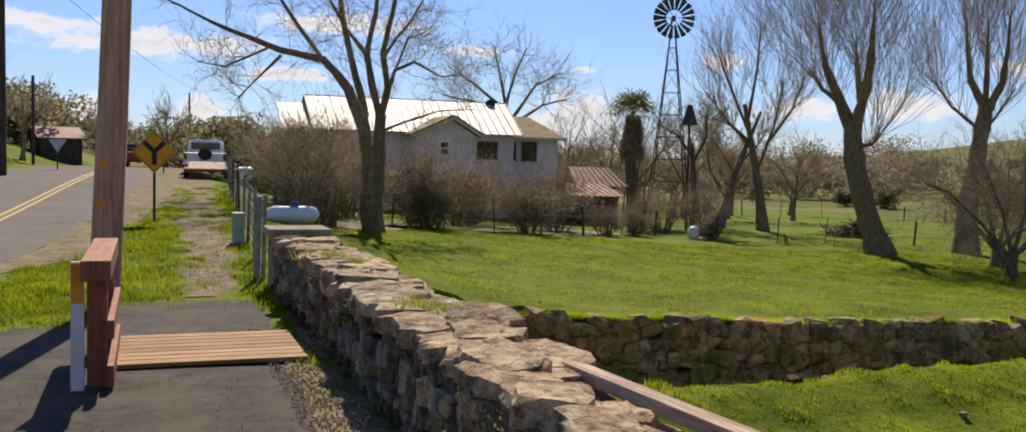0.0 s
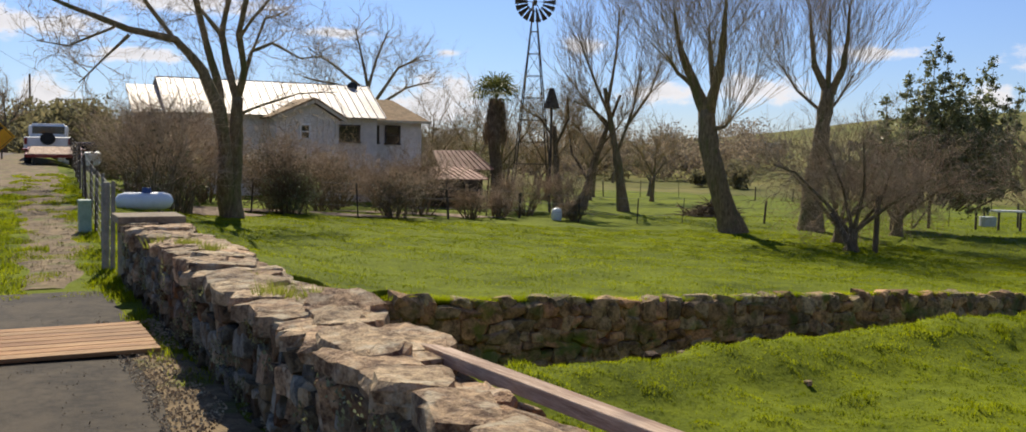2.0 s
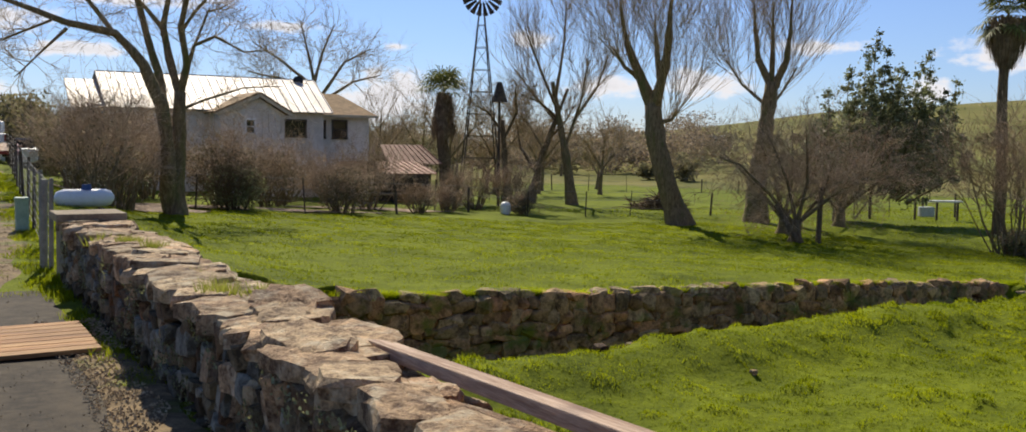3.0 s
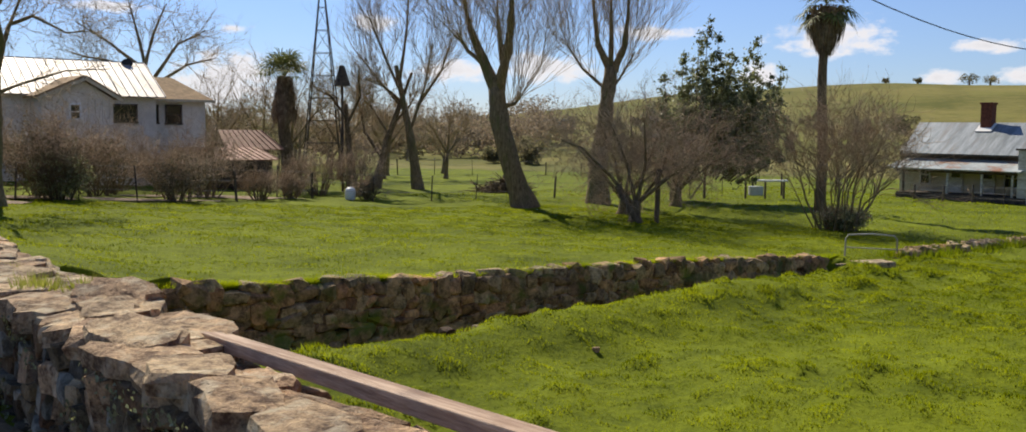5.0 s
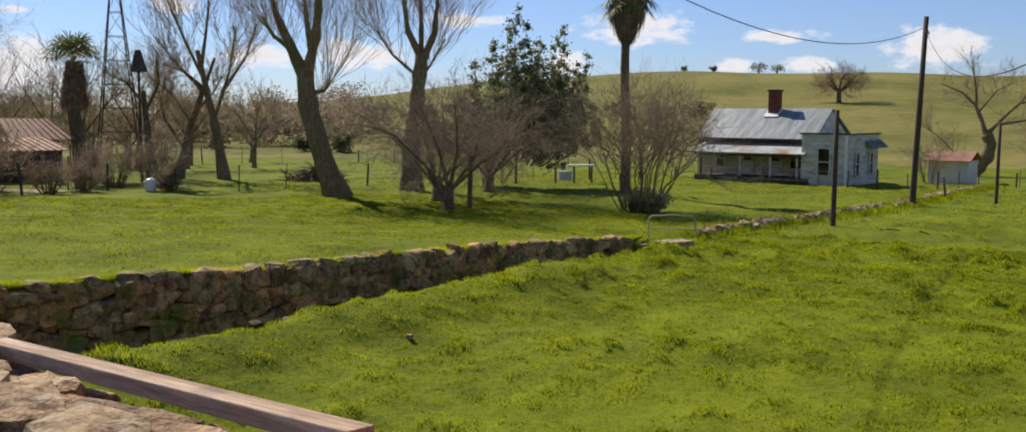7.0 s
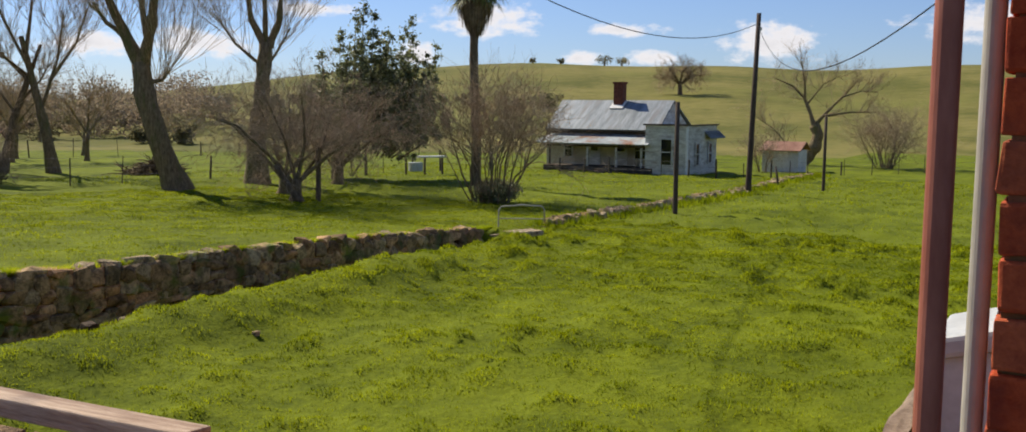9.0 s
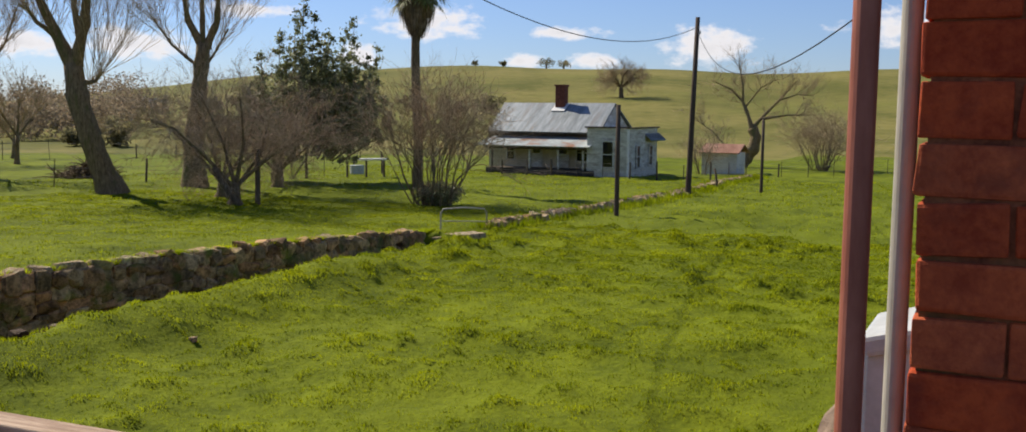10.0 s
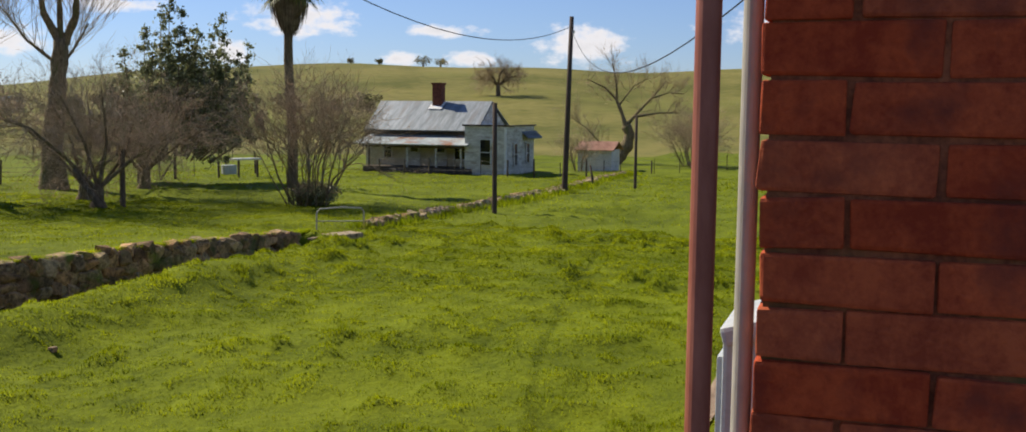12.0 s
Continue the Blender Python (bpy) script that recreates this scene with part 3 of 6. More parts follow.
grass_field("path_edge_grass", 26000, -3.4, -0.3, 9.9, 13.6, 0.09, 0.0055, "green grass beside the asphalt", lambda x, y: x > edge_x(y) + 0.1 + 0.3 * noise.noise(Vector((y * 1.5, x, 4))), 6)
grass_field("wall_foot_grass", 2600, 1.2, 1.55, 6.5, 13.2, 0.13, 0.006, "long grass at the foot of the wall", lambda x, y: noise.noise(Vector((y * 1.3, 2, 0))) > -0.05, 7)

# ---------------------------------------------------------------- stones


def stone_mesh(seed, sharp, flat):
    """A faceted uneven block about one metre across: a hull round scattered points; flat: how slab-like."""
    rng = random.Random(seed)
    bm = bmesh.new()
    for k in range(72 if flat else 34):
        v = Vector((rng.uniform(-1, 1), rng.uniform(-1, 1), rng.uniform(-1, 1)))
        top = max(abs(v.x), abs(v.y), abs(v.z))
        v = (v / top).lerp(v.normalized() * 1.15, 1 - sharp) * 0.5
        v.z *= 1.0 if not flat else rng.choice((1.0, 0.86, 1.0))
        bm.verts.new(v)
    made = bmesh.ops.convex_hull(bm, input=bm.verts[:])
    bmesh.ops.delete(bm, geom=list({g for g in made["geom_interior"] + made["geom_unused"] if isinstance(g, bmesh.types.BMVert)}), context="VERTS")
    me = bpy.data.meshes.new("stone")
    bm.to_mesh(me)
    bm.free()
    return me


def slab_mesh(seed):
    """A rough split slab about one metre across: a broken outline, chipped rim and uneven top."""
    rng = random.Random(seed)
    n = rng.choice((5, 6, 7, 7))
    outline = []
    for k in range(2 * n):
        a = 2 * math.pi * (k + (rng.uniform(-0.42, 0.42) if k % 2 == 0 else rng.uniform(-0.2, 0.2))) / (2 * n)
        c, q = math.cos(a), math.sin(a)
        r = 0.54 / (abs(c) ** 5 + abs(q) ** 5) ** 0.2
        outline.append((c, q, r * (rng.uniform(0.8, 1.06) if k % 2 == 0 else rng.uniform(0.7, 0.98))))
    split = rng.uniform(-0.12, 0.25)
    verts = []
    for scale, z, jz, jr in ((1.0, -0.5, 0.0, 0.04), (1.02, split, 0.2, 0.05), (0.955, 0.41, 0.1, 0.06), (0.6, 0.46, 0.07, 0.3)):
        for c, q, r in outline:
            f = r * scale * (1 + rng.uniform(-jr, jr))
            verts.append((c * f, q * f, z + rng.uniform(-jz, jz)))
    verts.append((rng.uniform(-0.1, 0.1), rng.uniform(-0.1, 0.1), 0.5))
    m = 2 * n
    faces = [(r * m + k, r * m + (k + 1) % m, (r + 1) * m + (k + 1) % m, (r + 1) * m + k) for r in range(3) for k in range(m)]
    faces += [(3 * m + k, 3 * m + (k + 1) % m, 4 * m) for k in range(m)]
    return mesh_from("stone", verts, faces)


STONES = {}
for kind in ("stone", "greystone", "capstone", "mossy"):
    STONES[kind] = []
    for s in range(14):
        me = slab_mesh(s + 400) if kind == "capstone" else stone_mesh(s + len(kind) * 20, {"stone": 0.82, "greystone": 0.86, "mossy": 0.8}[kind], False)
        me.materials.append(M[kind])
        STONES[kind].append(me)


def stone(parent, kind, at, size, turn=(0, 0, 0)):
    ob = new("stone", random.choice(STONES[kind]))
    ob.parent = parent
    ob.matrix_basis = pose(*at, *turn) @ Matrix.Diagonal((*size, 1))
    return ob


class Rest:
    """Stones past the first few hundred, joined into one mesh."""

    def __init__(self):
        self.v, self.f = [], []

    def lay(self, parent, kind, at, size, turn=(0, 0, 0)):
        me = random.choice(STONES[kind])
        w = pose(*at, *turn) @ Matrix.Diagonal((*size, 1))
        n0 = len(self.v)
        self.v += [w @ v.co for v in me.vertices]
        self.f += [tuple(n0 + i for i in p.vertices) for p in me.polygons]

    def finish(self, parent, kind):
        if self.v:
            ob = part("stonework", mesh_from("stonework", self.v, self.f), kind, parent)
            ob["kind"] = "stuff"


def face_stones(parent, kind, u0, u1, bottom, top, w_range, h_range, place, depth, limit):
    """Lays uneven courses along u from bottom(u) to top(u); place(u, z) gives the place in the world."""
    n = 0
    course = 0
    z = 0.0
    rest = Rest()
    fill = 0.98 if kind == "stone" else 1.2
    while True:
        h = random.uniform(*h_range)
        u = u0 - random.uniform(0, 0.15)
        any_laid = False
        while u < u1:
            w = random.uniform(*w_range) * (1.0 + 0.5 * (random.random() < 0.2))
            tall = h * random.choice((0.75, 1.0, 1.1, 1.35))
            zc = top(u) - z - h / 2 + random.uniform(-0.02, 0.02)
            if zc > bottom(u) - h * 0.4:
                p = place(u + w / 2, zc)
                pick = kind
                if kind == "stone" and n < limit:
                    pick = random.choice(("stone", "stone", "stone", "stone", "greystone", "greystone", "greystone", "capstone"))
                (stone if n < limit else rest.lay)(parent, pick, p, (w * fill if depth[0] != "x" else depth[1], w * fill if depth[0] == "x" else depth[1], tall * fill),
                      (random.uniform(-16, 16), random.uniform(-16, 16), random.uniform(-9, 9)))
                n += 1
                any_laid = True
            u += w * 0.97
        z += h * 0.95
        course += 1
        if not any_laid or course > 18:
            return rest.finish(parent, kind)


# parapet along the path
PX0, PX1, PY0, PY1 = 1.52, 2.12, 0.27, 12.15
bm = box((PX1 - PX0 - 0.14, PY1 - PY0, 2.95), ((PX0 + PX1) / 2 + 0.02, (PY0 + PY1) / 2, 0.53 - 2.95 / 2), 0.03)
bmesh.ops.subdivide_edges(bm, edges=[e for e in bm.edges if abs(e.verts[0].co.y - e.verts[1].co.y) > 5], cuts=40)
parapet = tagged(part("parapet_wall", bm, "mortar"), "rough fieldstone parapet wall with flat capstones", "stone wall", kind="structure")
# path face: the stones' darker colour stands in for part of its shade
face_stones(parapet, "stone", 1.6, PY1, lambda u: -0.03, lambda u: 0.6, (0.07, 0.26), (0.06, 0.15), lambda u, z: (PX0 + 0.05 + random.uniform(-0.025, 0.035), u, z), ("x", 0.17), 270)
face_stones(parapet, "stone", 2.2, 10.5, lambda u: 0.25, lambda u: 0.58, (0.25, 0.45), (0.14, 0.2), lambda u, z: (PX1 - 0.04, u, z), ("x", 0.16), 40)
# upright slabs set on edge in the near face
for yy, zz, w, h, lean in ((3.45, 0.3, 0.2, 0.52, 14), (4.3, 0.36, 0.16, 0.4, -10), (2.7, 0.4, 0.3, 0.34, 8), (5.4, 0.3, 0.18, 0.36, 12)):
    stone(parapet, "stone", (PX0 + 0.03, yy, zz), (0.13, w, h), (lean, 4, 3))


def cap_course(y0, y1, x0, x1, z, w_range, thick, tilt):
    """One ragged line of slabs lying along the wall top."""
    y = y0
    while y < y1:
        w = random.uniform(*w_range)
        xa, xb = x0 + random.uniform(-0.05, 0.04), x1 + random.uniform(-0.06, 0.06)
        h = random.uniform(*thick)
        lift = 0.03 * noise.noise(Vector((y * 1.3, x0 * 3, 0)))
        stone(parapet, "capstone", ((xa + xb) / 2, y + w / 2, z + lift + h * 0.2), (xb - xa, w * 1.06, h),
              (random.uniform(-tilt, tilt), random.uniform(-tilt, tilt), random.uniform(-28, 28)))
        y += w * 0.84


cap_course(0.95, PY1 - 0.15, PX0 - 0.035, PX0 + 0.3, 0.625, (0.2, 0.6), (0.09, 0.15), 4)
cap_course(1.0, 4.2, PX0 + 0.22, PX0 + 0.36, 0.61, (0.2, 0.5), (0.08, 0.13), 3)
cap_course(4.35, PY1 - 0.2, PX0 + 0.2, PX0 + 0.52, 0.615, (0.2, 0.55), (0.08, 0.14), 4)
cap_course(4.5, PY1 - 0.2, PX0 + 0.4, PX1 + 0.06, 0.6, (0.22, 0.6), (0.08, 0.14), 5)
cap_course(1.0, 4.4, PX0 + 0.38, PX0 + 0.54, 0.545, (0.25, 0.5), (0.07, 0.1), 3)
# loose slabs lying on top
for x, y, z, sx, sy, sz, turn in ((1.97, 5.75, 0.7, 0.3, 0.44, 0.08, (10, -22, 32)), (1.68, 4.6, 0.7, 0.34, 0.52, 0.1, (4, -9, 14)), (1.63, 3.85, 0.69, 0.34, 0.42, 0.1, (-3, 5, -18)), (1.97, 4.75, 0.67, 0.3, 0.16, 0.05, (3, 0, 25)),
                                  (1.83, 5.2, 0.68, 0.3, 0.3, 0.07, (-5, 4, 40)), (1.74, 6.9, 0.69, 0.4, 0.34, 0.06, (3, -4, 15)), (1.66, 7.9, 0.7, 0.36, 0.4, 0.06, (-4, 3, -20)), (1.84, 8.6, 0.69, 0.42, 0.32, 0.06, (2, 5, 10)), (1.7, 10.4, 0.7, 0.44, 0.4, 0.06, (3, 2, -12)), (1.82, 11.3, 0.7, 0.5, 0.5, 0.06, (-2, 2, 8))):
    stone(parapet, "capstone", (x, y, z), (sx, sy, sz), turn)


def wall_weeds(name, count, label):
    """Small dark leaves and moss clinging to the path face of the wall."""
    rng = np.random.default_rng(17)
    vs, fs = [], []
    for _ in range(count):
        y, z = float(rng.uniform(2.4, 12.1)), float(rng.uniform(0.02, 0.62))
        if noise.noise(Vector((y * 1.6, z * 2.6, 5))) < 0.12:
            continue
        x = PX0 - 0.045 - 0.03 * float(rng.random())
        a, r = float(rng.uniform(0, 6.28)), 0.012 * float(rng.uniform(0.5, 1.3))
        k = len(vs)
        vs += [(x, y - r * math.cos(a), z - r * math.sin(a)), (x - 0.01, y + r * math.sin(a) * 0.6, z - r * math.cos(a) * 0.6), (x - 0.005, y + r * math.cos(a), z + r * math.sin(a)), (x, y - r * math.sin(a) * 0.6, z + r * math.cos(a) * 0.6)]
        fs.append((k, k + 1, k + 2, k + 3))
    me = mesh_from(name, vs, fs)
    me.materials.append(M["leaf"])
    return tagged(new(name, me), label, "moss", kind="stuff")


wall_weeds("wall_weeds", 5200, "small green weeds and moss clinging to the wall face")

# end pier
pier = thing("wall_pier", pose(1.82, 12.47, 0), "square weathered concrete pier with a flat cap", "pier", kind="structure")
part("shaft", box((0.62, 0.58, 2.2), (0, 0, 0.68 - 1.1), 0.02), "concrete", pier)
part("cap", box((0.74, 0.7, 0.09), (0, 0, 0.725), 0.015), "concrete", pier, "thin overhanging concrete cap")

# plank lying on the inner edge of the wall
plank = thing("plank", pose(2.05, 3.43, 0.69, -1.9, 4, 0.6), "long weathered timber plank lying on the wall", "plank")
bm = box((0.11, 2.4, 0.06), (0, 0, 0.0), 0.006)
part("board", bm, "plank", plank)

# tufts growing out of the wall top


def tuft(x, y, z, n, tall, spread, label):
    vs, fs = [], []
    for _ in range(n):
        a, r = random.uniform(0, 6.28), random.uniform(0, spread)
        px, py = r * math.cos(a), r * math.sin(a)
        h = tall * random.uniform(0.5, 1.1)
        lean = random.uniform(0.1, 0.7) * h
        b = random.uniform(0, 6.28)
        wx, wy = 0.006 * math.cos(b), 0.006 * math.sin(b)
        k = len(vs)
        vs += [(px - wx, py - wy, -0.02), (px + wx, py + wy, -0.02), (px + lean * math.cos(a), py + lean * math.sin(a), h)]
        fs.append((k, k + 1, k + 2))
    ob = part("grass_tuft", mesh_from("grass_tuft", vs, fs), "tuft", None, "", pose(x, y, z))
    return tagged(ob, label, "grass", group="tufts on the wall", kind="stuff")


for x, y, n, h in ((1.72, 6.35, 170, 0.13), (1.95, 6.2, 110, 0.12), (1.78, 9.6, 300, 0.1), (1.9, 9.2, 200, 0.09), (1.55, 9.9, 60, 0.12), (1.85, 7.4, 120, 0.06), (1.66, 11.2, 60, 0.08)):
    tuft(x, y, 0.66, n, h, 0.12, "green grass tuft growing on the wall top")

# retaining wall across the channel
WY = 12.9


def w2_top(u):
    return -0.54 - 0.0605 * min(18, max(0, u - 5)) + (0.13 * sstep(9, 15, u) - 0.02) * (1 - sstep(20.0, 21.6, u)) + 0.05 * noise.noise(Vector((u * 0.7, 4, 0)))


def w2_bottom(u):
    return min(w2_top(u) - 0.25, -2.05 + 0.25 * sstep(14, 23, u))


verts, faces = [], []
for i in range(60):
    u = 2.1 + 18.3 * i / 59
    for yy, zz in ((WY + 0.06, -2.3), (WY + 0.06, w2_top(u) - 0.06), (WY + 0.42, w2_top(u) - 0.04), (WY + 0.42, -2.3)):
        verts.append((u, yy, zz))
for i in range(59):
    for k in range(4):
        k2 = (k + 1) % 4
        faces.append((i * 4 + k, i * 4 + k2, i * 4 + 4 + k2, i * 4 + 4 + k))
faces += [(0, 1, 2, 3), (239, 238, 237, 236)]
retaining = tagged(part("retaining_wall", mesh_from("retaining_wall", verts, faces), "mortar"), "mossy dry-stone retaining wall along the channel", "stone wall", kind="structure")
face_stones(retaining, "mossy", 2.3, 20.3, w2_bottom, w2_top, (0.15, 0.4), (0.11, 0.22), lambda u, z: (u, WY + 0.03 + random.uniform(-0.03, 0.03), z), ("y", 0.28), 262)
for i in range(40):
    u = 4.0 + 16.3 * i / 40 + random.uniform(-0.2, 0.2)
    stone(retaining, random.choice(("capstone", "mossy", "mossy", "mossy")), (u, WY + 0.1, w2_top(u) + 0.03), (random.uniform(0.25, 0.55), random.uniform(0.25, 0.4), random.uniform(0.12, 0.26)), (random.uniform(-10, 10), random.uniform(-10, 10), random.uniform(-30, 30)))


def overhang(name, n, label):
    """Long grass along the top of the retaining wall, hanging over its stones in places."""
    vs, fs = [], []
    rng = np.random.default_rng(8)
    for _ in range(n):
        u = float(rng.uniform(2.6, 21.0))
        g = noise.noise(Vector((u * 1.1, 3, 0)))
        if g < -0.05 and rng.random() < 0.75:
            continue
        yy = 12.98 + 0.3 * float(rng.random()) ** 2 - (0.16 * max(0, g))
        z = w2_top(min(u, 20.4)) + 0.0
        h = 0.11 * float(rng.uniform(0.5, 1.4))
        drop = -0.4 * h if rng.random() < 0.45 * max(0, g) * 3 else h
        a = float(rng.uniform(0, 6.28))
        w = 0.009
        k = len(vs)
        vs += [(u - w, yy, z), (u + w, yy, z), (u + 0.05 * math.cos(a), yy - 0.1 + 0.05 * math.sin(a), z + drop)]
        fs.append((k, k + 1, k + 2))
    me = mesh_from(name, vs, fs)
    me.materials.append(M["blade"])
    return tagged(new(name, me), label, "grass", kind="stuff")


overhang("wall_top_grass", 22000, "grass and moss hanging over the retaining wall")


def scatter_chips(name, n, x0, x1, y0, y1, size, mat, label, seed, clump=0.0):
    """Small flat chips and dead leaves lying on the ground."""
    rng = np.random.default_rng(seed)
    vs, fs = [], []
    for _ in range(n):
        x, y = float(rng.uniform(x0, x1)), float(rng.uniform(y0, y1))
        if clump and noise.noise(Vector((x * 2.2, y * 1.1, seed))) < clump:
            continue
        z = ground_z(min(x, 1.6) if y < 13 else x, y) + 0.034
        s = size * float(rng.uniform(0.4, 1.3))
        a = float(rng.uniform(0, 6.28))
        h = s * float(rng.uniform(0.25, 0.7))
        k = len(vs)
        for j in range(4):
            r = s * float(rng.uniform(0.6, 1.1))
            vs.append((x + r * math.cos(a + j * 1.57), y + r * math.sin(a + j * 1.57), z - 0.006))
        vs.append((x + s * 0.2 * float(rng.normal()), y, z + h))
        fs += [(k, k + 1, k + 4), (k + 1, k + 2, k + 4), (k + 2, k + 3, k + 4), (k + 3, k, k + 4)]
    me = mesh_from(name, vs, fs)
    me.materials.append(M[mat])
    return tagged(new(name, me), label, "gravel", kind="stuff")


scatter_chips("wall_foot_litter", 5200, 0.98, 1.55, 2.0, 9.6, 0.012, "capstone", "gravel chips and dead leaves at the wall foot", 21, -0.15)
scatter_chips("path_grit", 1500, -1.5, 1.1, 3.0, 11.5, 0.006, "stone", "loose grit on the asphalt path", 22, 0.05)
scatter_chips("track_gravel", 5000, 0.2, 1.6, 12.4, 30, 0.011, "gravel", "loose gravel on the verge track", 23, -0.05)

# ---------------------------------------------------------------- brick building at the end of the wall
BX, BY = 1.5, 0.238
core = box((9.0, 11.0, 6.0), (BX + 0.007 + 4.5, BY - 0.008 - 5.5, 1.0), 0.0)
brick_wall = tagged(part("wall_brick", core, "joint"), "old red brick building wall with worn mortar joints", "wall", kind="structure")
BRICKS = []
for s in range(8):
    bm = box((0.1, 0.205, 0.0632), (0, 0, 0), 0.005)
    o = Vector((s * 7.1, 3, 1))
    for v in bm.verts:
        v.co += noise.noise_vector(v.co * 26 + o) * 0.005
    me = bpy.data.meshes.new("brick")
    bm.to_mesh(me)
    bm.free()
    me.materials.append(M["brick"])
    BRICKS.append(me)
COURSE, RUN = 0.0686, 0.213
for r in range(17):
    z = 1.105 + r * COURSE
    k = 0
    y = BY
    first = RUN * (0.5 if r % 2 == 0 else 0.98)
    while y > -1.05:
        ln = first if k == 0 else RUN
        ob = new("brick", BRICKS[(r * 5 + k * 3) % 8])
        ob.parent = brick_wall
        ob.matrix_basis = pose(BX + 0.05 + random.uniform(-0.003, 0.003), y - ln / 2 + 0.004 + random.uniform(-0.003, 0.003), z + random.uniform(-0.002, 0.002), random.uniform(-1, 1), 0, random.uniform(-1.2, 1.2)) @ Matrix.Diagonal((1, (ln - random.uniform(0.002, 0.007)) / 0.205, 1, 1))
        y -= ln
        k += 1


def pipe(name, x, y, z0, z1, r, mat, label, straps, wall_y):
    ob = thing(name, pose(x, y, z0), label, "pipe")
    h = z1 - z0
    part("tube", frustum((0, 0, 0), (0, 0, h), r, r, 20), mat, ob)
    for zs in straps:
        b = frustum((0, 0, zs - 0.012), (0, 0, zs + 0.012), r + 0.004, r + 0.004, 20)
        box((0.02, max(0.02, y - wall_y), 0.018), (0, -(y - wall_y) / 2, zs), 0.002, bm=b)
        part("strap", b, "greypipe", ob)
    return ob


pipe("downpipe", 1.42, 0.293, 0.0, 4.2, 0.0152, "brownpipe", "brown painted metal downpipe standing beside the brick wall", (0.35, 3.4), BY)
pipe("conduit", 1.55, 0.2575, ground_z(2.4, 0.3), 4.2, 0.0128, "greypipe", "grey electrical conduit running up the brick corner", (0.8, 2.0, 4.5), BY)
meter = thing("meter_cabinet", pose(2.84, 0.39, 0.51), "pale grey painted metal electric meter cabinet on the side wall", "meter box")
part("body", box((0.3, 0.17, 0.5), (0, -0.035, 0.34), 0.012), "greybox", meter)
part("hood", box((0.34, 0.18, 0.05), (0, -0.035, 0.61), 0.012, (-16, 0, 0)), "greybox", meter, "sloping pale grey hood")
part("door", box((0.26, 0.02, 0.4), (0, 0.056, 0.33), 0.006), "greybox", meter)
part("latch", box((0.02, 0.03, 0.05), (-0.12, 0.07, 0.3), 0.004), "metal", meter)
part("elbow", box((0.12, 0.1, 0.09), (-0.04, -0.01, 0.05), 0.02), "greybox", meter)
part("lower_conduit", frustum((-0.04, -0.01, -2.2), (-0.04, -0.01, 0.06), 0.03, 0.03, 16), "greybox", meter)


def soil_patch(x, y, w, d):
    verts, n = [(x, y, ground_z(x, y) + hummock(x, y) + 0.06)], 18
    for k in range(n):
        a = 6.2832 * k / n
        r = 1 + 0.35 * noise.noise(Vector((math.cos(a) * 2, math.sin(a) * 2, x)))
        px, py = x + w * r * math.cos(a), y + d * r * math.sin(a)
        verts.append((px, py, ground_z(px, py) + hummock(px, py) + 0.03))
    me = mesh_from("soil_patch", verts, [(0, 1 + k, 1 + (k + 1) % n) for k in range(n)], True)
    me.materials.append(M["soil"])
    tagged(new("soil_patch", me), "bare soil patch in the grass by the building", "soil", kind="structure")


soil_patch(11.1, 1.66, 1.5, 0.13)

# ---------------------------------------------------------------- path furniture
deck = thing("boardwalk", pose(0.57, 8.7, 0.02), "new pale timber boards set across the asphalt path", "boardwalk", kind="structure")
for i in range(8):
    part("plank", box((1.46, 0.141, 0.035), (0.0, -0.55 + i * 0.156, 0.025), 0.005), "deck", deck)

rail = thing("timber_railing", pose(-0.22, 8.0, 0), "stained reddish timber railing beside the path", "railing")
for yy in (-0.38, 0.95):
    part("post", box((0.13, 0.13, 0.8), (0, yy, 0.4), 0.008), "redwood", rail)
for zz, w in ((0.44, 0.13), (0.12, 0.15)):
    part("rail", box((0.045, 1.75, w), (0.09, 0.28, zz), 0.006), "redwood", rail)
part("top_beam", box((0.19, 1.85, 0.14), (0.0, 0.25, 0.85), 0.01), "redwood", rail)
marker = thing("marker_post", pose(-0.34, 7.48, 0), "white marker post with an orange reflective panel", "marker post")
part("stake", box((0.085, 0.03, 0.9), (0, 0, 0.45), 0.004), "white", marker)
part("reflector", box((0.08, 0.012, 0.27), (0, -0.022, 0.755), 0.002), "orange", marker, "orange reflective panel")

up = thing("utility_pole", pose(-0.32, 11.2, -0.02, 0, 2.2, 0), "tall brown timber utility pole with small yellow tags", "utility pole")
t = Tubes().add([(0, 0, 0), (0.01, 0, 2), (0, 0.01, 5), (0, 0, 9)], [0.155, 0.148, 0.135, 0.12], 18)
part("shaft", t.mesh("shaft"), "pole", up)
for zz in (1.13, 1.55):
    part("tag", box((0.075, 0.012, 0.055), (-0.06, -0.145, zz), 0.002), "orange", up, "small yellow tag")


